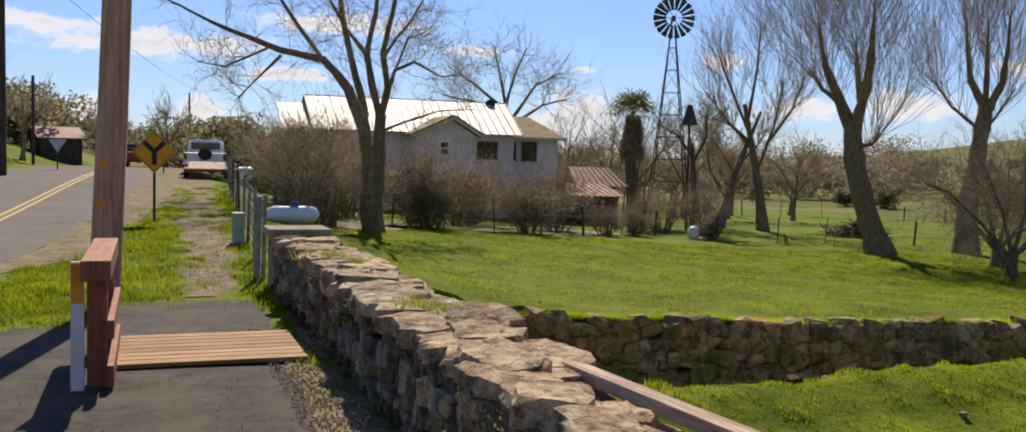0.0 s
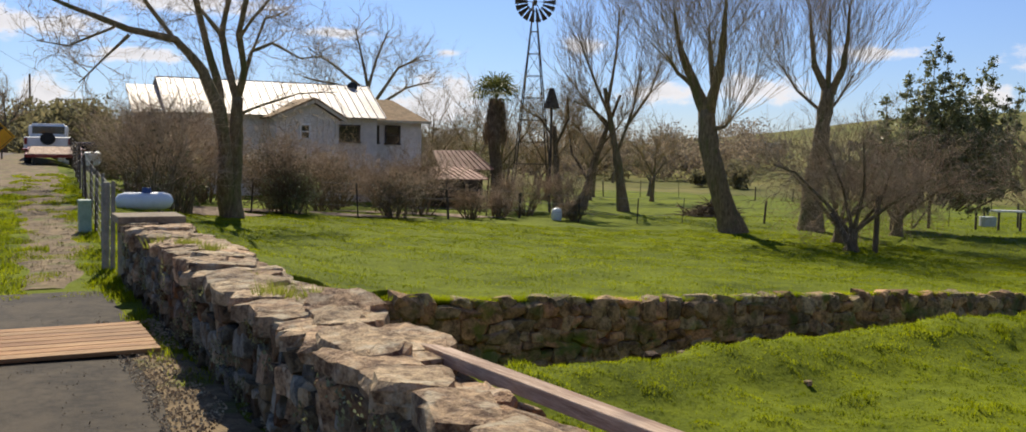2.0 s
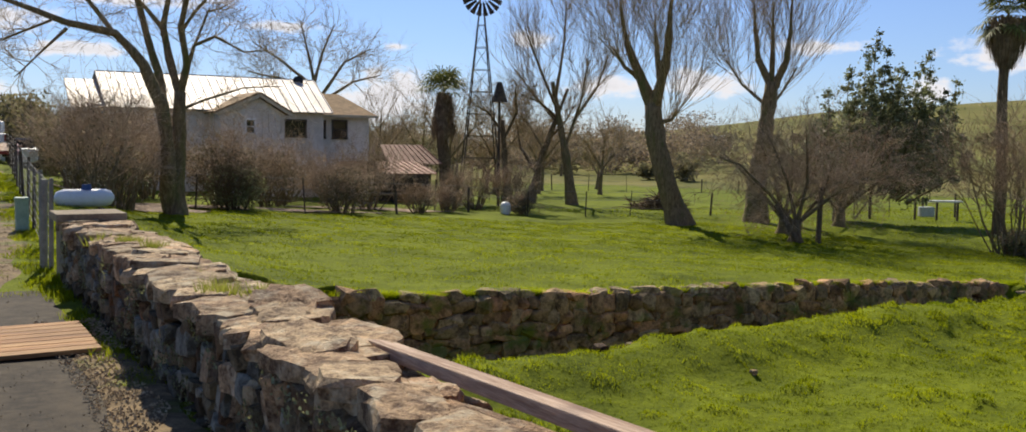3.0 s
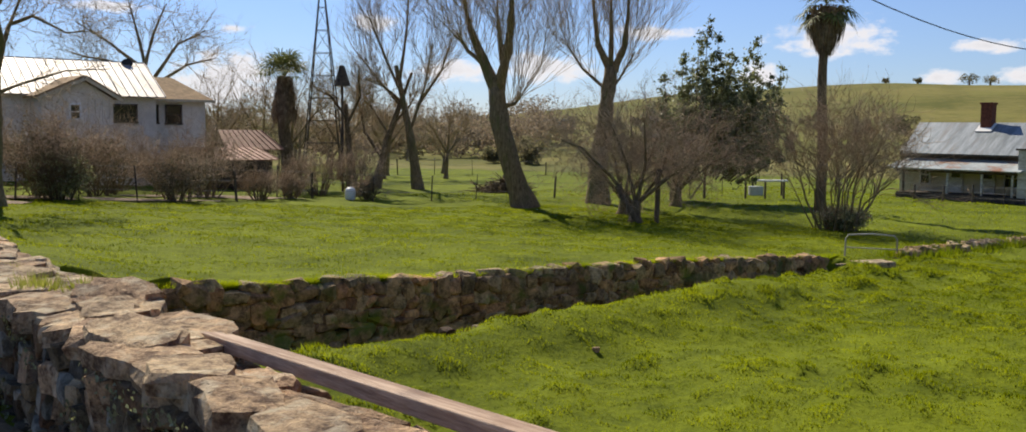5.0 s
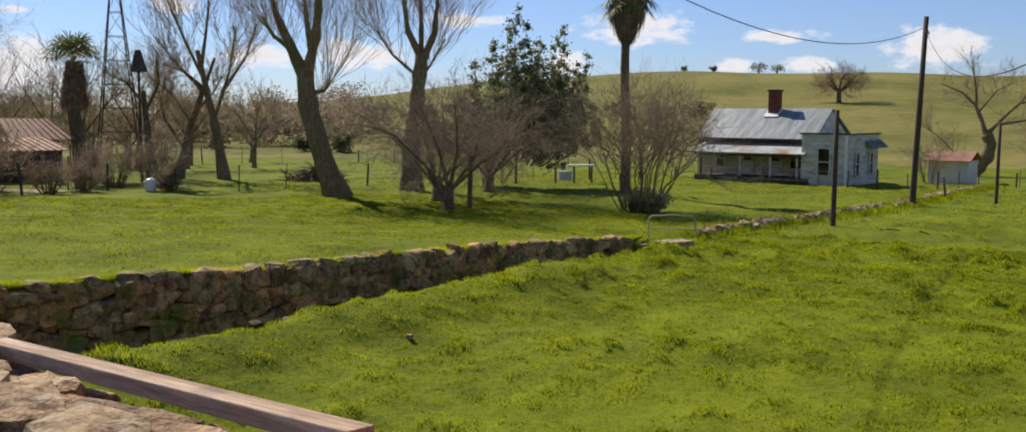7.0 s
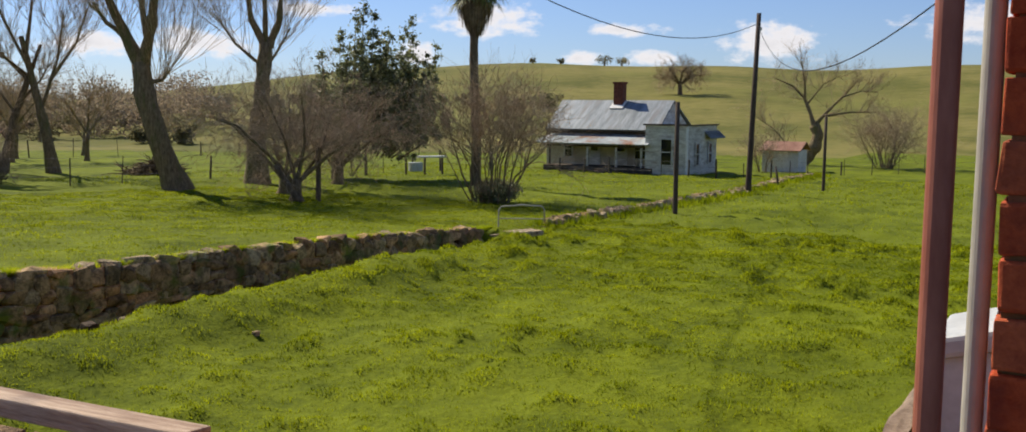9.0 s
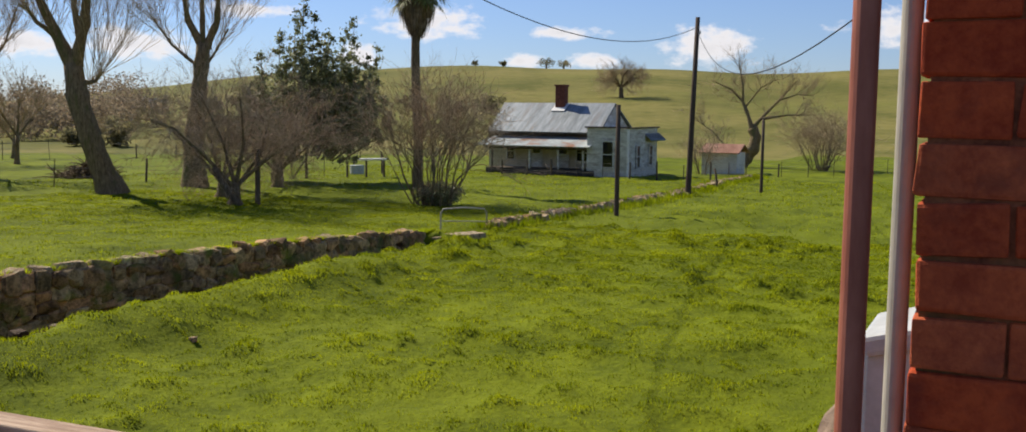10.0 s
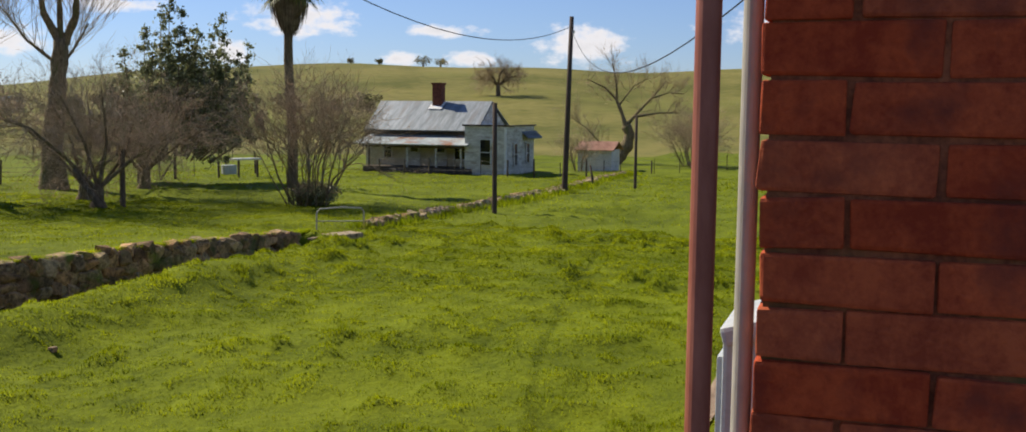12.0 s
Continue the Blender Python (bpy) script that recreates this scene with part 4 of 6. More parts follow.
def road_sign(x, y, z, height, diag, label):
    s = thing("road_sign", pose(x, y, z, 0, 0, -3), label, "road sign")
    part("post", frustum((0, 0.03, 0), (0, 0.03, height + diag * 0.3), 0.028, 0.028, 8), "darkwood", s)
    a = diag / math.sqrt(2)
    plate = part("plate", box((a, 0.012, a), (0, 0, height), 0.0, (0, 45, 0)), "sign", s, "yellow diamond plate")
    rim = bmesh.new()
    for k in range(4):
        ang = math.radians(90 * k + 45)
        mid = Vector((math.cos(ang), 0, math.sin(ang))) * (a / 2 - 0.03)
        box((0.012, 0.004, a - 0.06), (mid.x, -0.009, height + mid.z), 0, (0, -math.degrees(ang), 0), bm=rim)
    part("border", rim, "black", plate)
    y_mark = bmesh.new()
    box((0.1, 0.004, 0.30), (0, -0.009, height - 0.13), 0, bm=y_mark)
    box((0.1, 0.004, 0.30), (-0.095, -0.0095, height + 0.095), 0, (0, -45, 0), bm=y_mark)
    box((0.1, 0.004, 0.30), (0.095, -0.010, height + 0.095), 0, (0, 45, 0), bm=y_mark)
    part("symbol", y_mark, "black", plate, "black forked junction symbol")
    return s


road_sign(0.24, 22.7, ground_z(0.24, 22.7), 1.51, 0.92, "yellow diamond warning sign with a black fork symbol")
small = thing("road_sign", pose(0.75, 44.5, ground_z(0.75, 44.5)), "small yellow diamond sign beyond the crest", "road sign")
part("post", frustum((0, 0.03, 0), (0, 0.03, 0.9), 0.03, 0.03, 8), "darkwood", small)
part("plate", box((0.33, 0.02, 0.33), (0, 0, 0.95), 0, (0, 45, 0)), "orange", small)

give_way = thing("road_sign", pose(-3.53, 47.0, ground_z(-3.53, 47.0), 0, 0, 8), "pale triangular sign seen across the road", "road sign")
part("post", frustum((0, 0.03, 0), (0, 0.03, 1.35), 0.03, 0.03, 8), "darkwood", give_way)
bm = bmesh.new()
tri = [bm.verts.new((0.36 * c, y, 1.35 + h)) for y in (-0.012, 0.0) for c, h in ((-1, 0.0), (1, 0.0), (0, -0.58))]
for f in ((0, 1, 2), (5, 4, 3), (0, 3, 4, 1), (1, 4, 5, 2), (2, 5, 3, 0)):
    bm.faces.new([tri[i] for i in f])
part("plate", bm, "greybox", give_way, "pale triangular plate")

# pickup with a flatbed trailer, seen from behind
TX, TY = 2.35, 39.5
tz = ground_z(TX, TY)


def wheel(parent, x, y, z, r, w):
    wh = part("wheel", frustum((x - w / 2, y, z), (x + w / 2, y, z), r, r, 20), "tyre", parent)
    part("rim", frustum((x - w / 2 - 0.01, y, z), (x + w / 2 + 0.01, y, z), r * 0.55, r * 0.55, 14), "metal", wh)


truck = thing("pickup_truck", pose(TX + 0.1, TY + 5.2, ground_z(TX, TY + 5.2), 0, 0, -4) @ Matrix.Diagonal((0.93, 0.93, 0.83, 1)), "white pickup truck parked on the verge", "pickup")
b = box((1.86, 5.0, 0.62), (0, 1.2, 0.82), 0.09)
part("body", b, "white", truck)
b = box((1.62, 1.7, 0.62), (0, 1.4, 1.42), 0.16)
part("cab", b, "white", truck)
part("rear_window", box((1.3, 0.03, 0.36), (0, 0.54, 1.47), 0.01), "glass", truck)
part("tailgate", box((1.5, 0.05, 0.42), (0, -1.32, 0.9), 0.02), "white", truck)
part("bumper", box((1.8, 0.14, 0.16), (0, -1.38, 0.52), 0.03), "metal", truck)
for xx in (-0.85, 0.85):
    part("tail_light", box((0.12, 0.04, 0.3), (xx, -1.32, 0.92), 0.01), "carred", truck)
    wheel(truck, xx * 0.95, -0.2, 0.37, 0.37, 0.24)
    wheel(truck, xx * 0.95, 2.8, 0.37, 0.37, 0.24)
part("spare_wheel", frustum((0, -1.4, 1.05), (0, -1.34, 1.05), 0.3, 0.3, 18), "tyre", truck, "dark spare wheel behind the tailgate")
part("roof_rack", box((1.3, 0.06, 0.08), (0, 0.7, 1.76), 0.01), "white", truck)
trailer = thing("flatbed_trailer", pose(TX, TY, tz, 0, 0, -4) @ Matrix.Diagonal((1, 1, 0.85, 1)), "low flatbed trailer with a worn pale deck and red frame", "trailer")
part("deck", box((1.72, 3.3, 0.06), (0, 1.7, 0.58), 0.01, (5, 0, 0)), "plank", trailer, "worn pale deck")
for i in range(7):
    part("deck_plank", box((0.225, 3.25, 0.03), (-0.72 + 0.24 * i, 1.7, 0.625), 0.006, (5, 0, 0)), "plank", trailer)
part("frame", box((1.86, 0.1, 0.14), (0, 0.0, 0.4), 0.01), "carred", trailer, "red steel rear frame")
for xx in (-0.92, 0.92):
    part("side_rail", box((0.06, 3.3, 0.12), (xx, 1.7, 0.56), 0.01, (5, 0, 0)), "carred", trailer)
    wheel(trailer, xx * 0.98, 1.4, 0.3, 0.3, 0.2)
    part("tail_light", box((0.12, 0.03, 0.08), (xx * 0.85, -0.06, 0.41), 0.01), "carred", trailer)
    part("mudguard", box((0.22, 0.9, 0.06), (xx * 1.05, 1.4, 0.66), 0.02), "carred", trailer)
    part("ramp_leg", box((0.1, 0.1, 0.36), (xx * 0.7, 0.02, 0.18), 0.01), "darkwood", trailer)
car = thing("parked_car", pose(4.1, 50.5, ground_z(4.1, 50.5), 0, 0, -6), "pale car parked beyond the truck", "car")
part("body", box((1.75, 4.2, 0.62), (0, 0, 0.6), 0.14), "tank", car)
part("cabin", box((1.45, 2.1, 0.5), (0, 0, 1.1), 0.18), "glass", car)
for xx in (-0.8, 0.8):
    for yy in (-1.3, 1.3):
        wheel(car, xx, yy, 0.32, 0.32, 0.2)
car2 = thing("parked_car", pose(-0.4, 62, ground_z(-0.4, 62) + 0.02, 0, 0, -8), "dark red car far down the road", "car")
part("body", box((1.75, 4.2, 0.6), (0, 0, 0.6), 0.14), "carred", car2)
part("cabin", box((1.45, 2.1, 0.5), (0, 0, 1.1), 0.18), "glass", car2)
for xx in (-0.8, 0.8):
    for yy in (-1.3, 1.3):
        wheel(car2, xx, yy, 0.32, 0.32, 0.2)

# wire fence along the verge
fence = thing("wire_fence", pose(0, 0, 0), "sagging wire mesh fence on metal posts along the verge", "fence")


def fence_x(y):
    return 1.52 + 0.055 * max(0, y - 13.4)


yy = 13.4
while yy < 46:
    z = ground_z(fence_x(yy), yy)
    part("post", frustum((fence_x(yy), yy, z - 0.1), (fence_x(yy) + random.uniform(-0.04, 0.04), yy, z + 1.12), 0.03, 0.025, 10), "metal" if yy < 16 else "darkwood", fence)
    yy += 2.5
part("post", frustum((1.46, 13.6, 0), (1.48, 13.6, 1.1), 0.045, 0.045, 12), "metal", fence, "galvanised end post")
t = Tubes()
for i in range(8):
    h = 0.1 + i * 0.14
    t.add([(fence_x(v), v, ground_z(fence_x(v), v) + h - 0.02 * math.sin(v * 1.25) ** 2) for v in [13.4 + 0.8 * k for k in range(41)]], [0.0035] * 41, 3)
part("line_wire", t.mesh("line_wire"), "metal", fence)
t = Tubes()
v = 13.4
while v < 30:
    z = ground_z(fence_x(v), v)
    t.add([(fence_x(v), v, z + 0.08), (fence_x(v), v, z + 1.08)], [0.002] * 2, 3)
    v += 0.3
part("mesh_panel", t.mesh("mesh_panel"), "metal", fence)

cab = thing("utility_cabinet", pose(1.62, 18.4, ground_z(1.62, 18.4)), "small pale green utility pedestal in the grass", "utility cabinet")
part("body", box((0.2, 0.2, 0.52), (0, 0, 0.26), 0.02), "greenbox", cab)
part("lid", box((0.22, 0.22, 0.06), (0, 0, 0.53), 0.02), "greenbox", cab)

# gas tank behind the pier
gas = thing("gas_tank", pose(3.28, 23.6, ground_z(3.28, 23.6) - 0.12, 0, 0, 4), "white horizontal gas tank with a blue dome", "gas tank")
t = Tubes().add([(-0.62, 0, 0.35), (-0.56, 0, 0.35), (-0.42, 0, 0.35), (0.42, 0, 0.35), (0.56, 0, 0.35), (0.62, 0, 0.35)], [0.05, 0.15, 0.2, 0.2, 0.15, 0.05], 20)
part("shell", t.mesh("shell"), "tank", gas)
part("dome", frustum((0.05, 0, 0.53), (0.05, 0, 0.65), 0.11, 0.09, 16), "blue", gas, "blue valve dome")
for xx in (-0.35, 0.35):
    part("foot", box((0.08, 0.3, 0.3), (xx, 0, -0.02), 0.01), "concrete", gas)

# ---------------------------------------------------------------- houses


def slab(a, b, c, d, thick, bm=None):
    """A roof plane with thickness through four corners, in order round its edge."""
    bmm = bm if bm is not None else bmesh.new()
    pts = [Vector(p) for p in (a, b, c, d)]
    n = (pts[1] - pts[0]).cross(pts[2] - pts[0]).normalized() * thick
    lo = [bmm.verts.new(p - n) for p in pts]
    hi = [bmm.verts.new(p) for p in pts]
    bmm.faces.new(hi)
    bmm.faces.new(lo[::-1])
    for i in range(4):
        j = (i + 1) % 4
        bmm.faces.new((lo[i], lo[j], hi[j], hi[i]))
    return bmm


def tin_roof(name, eave0, eave1, ridge1, ridge0, rib, mat, parent, label=""):
    """A metal roof plane with standing ribs from eave to ridge, each a piece of its own."""
    roof = part(name, slab(eave0, eave1, ridge1, ridge0, 0.05), mat, parent, label)
    e0, e1, r1, r0 = (Vector(p) for p in (eave0, eave1, ridge1, ridge0))
    n = (e1 - e0).cross(r1 - e0).normalized()
    k = max(2, int((e1 - e0).length / rib))
    side = (e1 - e0).normalized() * 0.035
    for i in range(k + 1):
        a, b = e0.lerp(e1, i / k), r0.lerp(r1, i / k)
        vs = [v + n * 0.002 for v in (a - side, a + side, b + side, b - side)]
        vs += [v + n * 0.045 for v in (a - side * 0.4, a + side * 0.4, b + side * 0.4, b - side * 0.4)]
        part("rib", mesh_from("rib", vs, [(4, 5, 6, 7), (0, 1, 5, 4), (1, 2, 6, 5), (2, 3, 7, 6), (3, 0, 4, 7)]), mat, roof)
    return roof


def window(parent, at, w, h, face, frame_mat="white", name="window"):
    """face: 'x' or 'y', the axis along which the wall's outside lies, on its negative side; '+' variants not needed."""
    fx = face == "x"

    def bx(du, dz, su, sz, out, thick):
        return box((thick, su, sz) if fx else (su, thick, sz), (at[0] - out if fx else at[0] + du, at[1] + du if fx else at[1] - out, at[2] + dz), 0.0)
    pane = part(name, bx(0, 0, w, h, 0.02, 0.04), "glass", parent, "dark glass window")
    for du in (-w / 2, w / 2):
        part("frame_side", bx(du, 0, 0.09, h + 0.16, 0.05, 0.07), frame_mat, pane)
    part("lintel", bx(0, h / 2 + 0.04, w + 0.1, 0.1, 0.052, 0.08), frame_mat, pane)
    part("sill", bx(0, -h / 2 - 0.03, w + 0.16, 0.07, 0.06, 0.11), frame_mat, pane)
    part("sash_bar", bx(0, 0, w - 0.08, 0.05, 0.045, 0.04), frame_mat, pane)
    return pane


def boards(parent, x0, x1, z0, z1, at, axis, step, mat, name="siding"):
    """Lapped boards on a wall, one mesh of real courses."""
    bm = bmesh.new()
    z = z0
    while z < z1 - 0.02:
        if axis == "x":
            box((0.03, x1 - x0, step * 0.96), (at, (x0 + x1) / 2, z + step / 2), 0, (0, -5, 0), bm=bm)
        else:
            box((x1 - x0, 0.03, step * 0.96), ((x0 + x1) / 2, at, z + step / 2), 0, (5, 0, 0), bm=bm)
        z += step
    return part(name, bm, mat, parent)


# white house with a bright metal roof
h1 = thing("house", pose(0, 0, 0), "long white farmhouse with a bright corrugated metal roof", "house")
part("wall", box((11.0, 7.0, 4.6), (12.2, 51.2, 0.75), 0.02), "whitewall", h1)
tin_roof("roof", (7.4, 47.2, 2.92), (18.0, 47.2, 2.92), (18.5, 51.4, 4.72), (7.6, 51.4, 4.72), 0.42, "roofmetal", h1)
tin_roof("back_roof", (18.5, 51.4, 4.72), (7.6, 51.4, 4.72), (7.6, 55.4, 3.0), (18.5, 55.4, 3.0), 0.42, "roofmetal", h1)
tin_roof("side_roof", (6.0, 47.5, 2.9), (7.4, 47.5, 2.9), (7.55, 51.2, 4.3), (6.2, 51.2, 4.3), 0.42, "roofmetal", h1)
part("side_wall", box((1.2, 5.5, 4.4), (6.9, 50.6, 0.65), 0.02), "whitewall", h1)
# projecting gable
bm = bmesh.new()
prof = [(12.1, -1.2), (15.1, -1.2), (15.1, 2.75), (13.85, 3.5), (12.1, 2.75)]
f0 = [bm.verts.new((x, 45.9, z)) for x, z in prof]
f1 = [bm.verts.new((x, 48.2, z)) for x, z in prof]
bm.faces.new(f0)
bm.faces.new(f1[::-1])
for i in range(5):
    bm.faces.new((f0[i], f1[i], f1[(i + 1) % 5], f0[(i + 1) % 5]))
bmesh.ops.recalc_face_normals(bm, faces=bm.faces[:])
part("gable_wall", bm, "whitewall", h1)
part("gable_roof", slab((11.8, 45.6, 2.72), (13.85, 45.6, 3.66), (13.85, 49.6, 3.66), (11.8, 49.6, 2.72), -0.1), "shingle", h1)
part("gable_roof", slab((13.85, 45.6, 3.66), (15.45, 45.6, 2.72), (15.45, 49.6, 2.72), (13.85, 49.6, 3.66), -0.1), "shingle", h1)
bm = box((2.15, 0.06, 0.14), (12.83, 45.56, 3.12), 0, (0, -24.6, 0))
box((1.9, 0.06, 0.14), (14.65, 45.56, 3.12), 0, (0, 30.4, 0), bm=bm)
part("bargeboard", bm, "cream", h1)
for i in range(10):
    part("batten", box((0.05, 0.04, 3.9), (12.25 + 0.3 * i, 45.88, 0.8), 0), "whitewall", h1)
window(h1, (13.45, 45.88, 2.15), 0.45, 0.6, "y")
window(h1, (16.2, 47.7, 2.1), 1.1, 0.75, "y", "darkwood")
window(h1, (8.3, 47.7, 2.3), 0.9, 0.5, "y", "darkwood")
window(h1, (10.4, 47.7, 2.3), 0.8, 0.5, "y", "darkwood")
annex = thing("house_annex", pose(0, 0, 0), "white house wing with a tan shingle hip roof", "house")
part("wall", box((3.2, 5, 4.4), (19.05, 51.4, 0.7), 0.02), "whitewall", annex)
bm = bmesh.new()
ev = [bm.verts.new(v) for v in ((17.3, 48.5, 2.85), (21.0, 48.5, 2.85), (21.0, 54.4, 2.85), (17.3, 54.4, 2.85))]
rg = [bm.verts.new(v) for v in ((18.0, 51.4, 4.05), (19.9, 51.4, 4.05))]
for f in ((ev[0], ev[1], rg[1], rg[0]), (ev[1], ev[2], rg[1]), (ev[2], ev[3], rg[0], rg[1]), (ev[3], ev[0], rg[0]), (ev[3], ev[2], ev[1], ev[0])):
    bm.faces.new(f)
part("roof", bm, "shingle", annex, "tan shingle hip roof")
part("fascia", box((3.7, 0.05, 0.14), (19.15, 48.49, 2.8), 0), "cream", annex)
window(annex, (19.0, 48.9, 2.1), 0.75, 0.85, "y", "darkwood")
window(annex, (18.0, 48.9, 2.1), 0.4, 0.8, "y", "darkwood")
part("satellite_dish", frustum((17.6, 51.2, 4.6), (17.52, 51.05, 4.64), 0.05, 0.28, 14), "black", h1, "dark satellite dish")

# low rusty shed below the palm
sh = thing("shed", pose(0, 0, 0), "low open shed with a rusty tin roof", "shed")
tin_roof("roof", (18.0, 44.4, -0.02), (22.3, 44.2, -0.02), (22.5, 47.0, 0.5), (18.2, 47.2, 0.5), 0.3, "redtin", sh)
for xx in (18.3, 20.2, 22.1):
    part("post", box((0.12, 0.12, 1.7), (xx, 44.6, -0.85), 0.01), "darkwood", sh)
part("back_wall", box((4.2, 0.1, 2.0), (20.2, 47.0, -0.6), 0), "darkwood", sh)
part("bench", box((2.6, 0.7, 0.08), (20.6, 45.1, -1.05), 0.01), "concrete", sh)
sh2 = thing("shed", pose(0, 0, 0), "small shed with a pale brown tin roof", "shed")
tin_roof("roof", (21.9, 49.2, 0.35), (24.7, 48.3, 0.35), (24.4, 50.4, 1.35), (22.3, 51.2, 1.35), 0.3, "redtin", sh2)
part("wall", box((2.4, 1.8, 2.3), (23.3, 50.2, -0.75), 0.01, (0, 0, -17)), "darkwood", sh2)

# old farmhouse with a porch, facing the channel
HX = 56.6
h2 = thing("farmhouse", pose(0, 0, 0), "old peeling white farmhouse with a tin roof and porch", "house")
gz = -2.45
part("wall", box((5.2, 8.1, 2.95), (HX + 4.4, 27.75, gz + 1.45), 0.02), "cream", h2)
boards(h2, 22.5, 31.6, gz + 0.5, gz + 2.9, HX + 1.79, "x", 0.19, "cream")
tin_roof("roof", (HX + 1.2, 23.6, 0.24), (HX + 1.2, 31.5, 0.24), (HX + 4.4, 32.0, 2.12), (HX + 4.4, 23.8, 2.12), 0.2, "oldtin", h2)
tin_roof("back_roof", (HX + 4.4, 23.8, 2.12), (HX + 4.4, 32.0, 2.12), (HX + 7.6, 32.2, 0.24), (HX + 7.6, 23.6, 0.24), 0.3, "oldtin", h2)
for yy in (23.85, 31.75):
    bm = bmesh.new()
    vs = [bm.verts.new(v) for v in ((HX + 1.7, yy, 0.4), (HX + 7.1, yy, 0.4), (HX + 4.4, yy, 2.0), (HX + 1.7, yy + 0.1, 0.4), (HX + 7.1, yy + 0.1, 0.4), (HX + 4.4, yy + 0.1, 2.0))]
    for f in ((0, 1, 2), (5, 4, 3), (0, 3, 4, 1), (1, 4, 5, 2), (2, 5, 3, 0)):
        bm.faces.new([vs[i] for i in f])
    part("gable", bm, "oldwhite", h2)
part("frieze", box((0.1, 9.3, 0.34), (HX + 1.7, 27.1, 0.02), 0), "darkwood", h2, "dark weathered frieze board")
porch = part("porch_floor", box((1.9, 7.6, 0.42), (HX + 0.85, 27.2, gz + 0.2), 0.01), "darkwood", h2, "dark stone and timber porch base")
tin_roof("porch_roof", (HX - 0.45, 23.6, -0.62), (HX - 0.45, 31.6, -0.62), (HX + 1.75, 31.3, -0.06), (HX + 1.75, 23.6, -0.06), 0.2, "rusttin", h2, "rust-streaked tin porch roof")
for yy in (24.2, 25.9, 27.9, 30.6):
    part("porch_post", box((0.11, 0.11, 1.65), (HX + 0.05, yy, gz + 0.97), 0.01), "oldwhite" if yy < 30 else "darkwood", h2)
part("porch_beam", box((0.12, 7.6, 0.14), (HX + 0.05, 27.3, -0.74), 0.01), "darkwood", h2)
for yy, w in ((30.1, 0.62), (29.4, 0.1), (24.9, 0.95)):
    if w > 0.2:
        window(h2, (HX + 1.74, yy, gz + 1.42), w, 1.05, "x", "oldwhite")
for yy in (28.2, 26.3):
    door = part("door", box((0.06, 0.8, 1.75), (HX + 1.72, yy, gz + 1.3), 0.01), "oldwhite", h2, "weathered panel door")
    part("door_glass", box((0.03, 0.5, 0.75), (HX + 1.68, yy, gz + 1.7), 0), "glass", door)
    part("door_frame", box((0.05, 1.0, 0.1), (HX + 1.71, yy, gz + 2.22), 0), "oldwhite", door)
# chimney
ch = part("chimney", box((0.62, 0.66, 1.75), (HX + 4.0, 27.5, 2.4), 0.015), "darkbrick", h2, "square red brick chimney")
part("chimney_cap", box((0.74, 0.78, 0.12), (HX + 4.0, 27.5, 3.3), 0.015), "darkbrick", ch)
part("flashing", box((0.95, 0.95, 0.05), (HX + 3.75, 27.5, 1.86), 0, (0, -30.5, 0)), "white", ch, "pale metal flashing")
# front room with a false front
part("front_room", box((5.4, 2.6, 3.0), (HX + 2.65, 22.55, gz + 1.5), 0.02), "oldwhite", h2)
boards(h2, 21.2, 23.9, gz + 0.1, gz + 3.05, HX - 0.06, "x", 0.155, "oldwhite")
boards(h2, HX - 0.05, HX + 5.3, gz + 0.1, gz + 3.0, 21.23, "y", 0.155, "oldwhite", "side_siding")
part("cornice", box((0.2, 2.95, 0.1), (HX - 0.08, 22.55, gz + 3.1), 0.01), "darkwood", h2)
part("side_cornice", box((5.5, 0.2, 0.08), (HX + 2.7, 21.2, gz + 3.08), 0.01), "darkwood", h2)
window(h2, (HX - 0.09, 22.5, gz + 1.45), 0.75, 1.55, "x", "oldwhite")
tin_roof("lean_to_roof", (HX + 3.0, 20.75, gz + 2.25), (HX + 5.6, 20.75, gz + 2.25), (HX + 5.6, 21.25, gz + 2.7), (HX + 3.0, 21.25, gz + 2.7), 0.25, "oldtin", h2)
window(h2, (HX + 1.6, 21.19, gz + 1.3), 0.6, 1.3, "y", "oldwhite")
window(h2, (HX + 3.9, 21.19, gz + 1.3), 0.6, 1.2, "y", "oldwhite")
part("corner_board", box((0.12, 0.12, 3.0), (HX - 0.05, 21.22, gz + 1.5), 0), "white", h2)

out_shed = thing("shed", pose(68.6, 18.6, -2.68) @ Matrix.Diagonal((0.95, 0.95, 0.88, 1)), "small white outbuilding with a red-brown roof", "shed")
part("wall", box((2.4, 2.6, 1.75), (0, 0, 0.87), 0.01), "whitewall", out_shed)
tin_roof("roof", (-1.5, -1.5, 1.7), (-1.5, 1.5, 1.7), (0.2, 1.5, 2.35), (0.2, -1.5, 2.35), 0.3, "redtin", out_shed)
tin_roof("back_roof", (0.2, -1.5, 2.35), (0.2, 1.5, 2.35), (1.6, 1.5, 1.7), (1.6, -1.5, 1.7), 0.3, "redtin", out_shed)

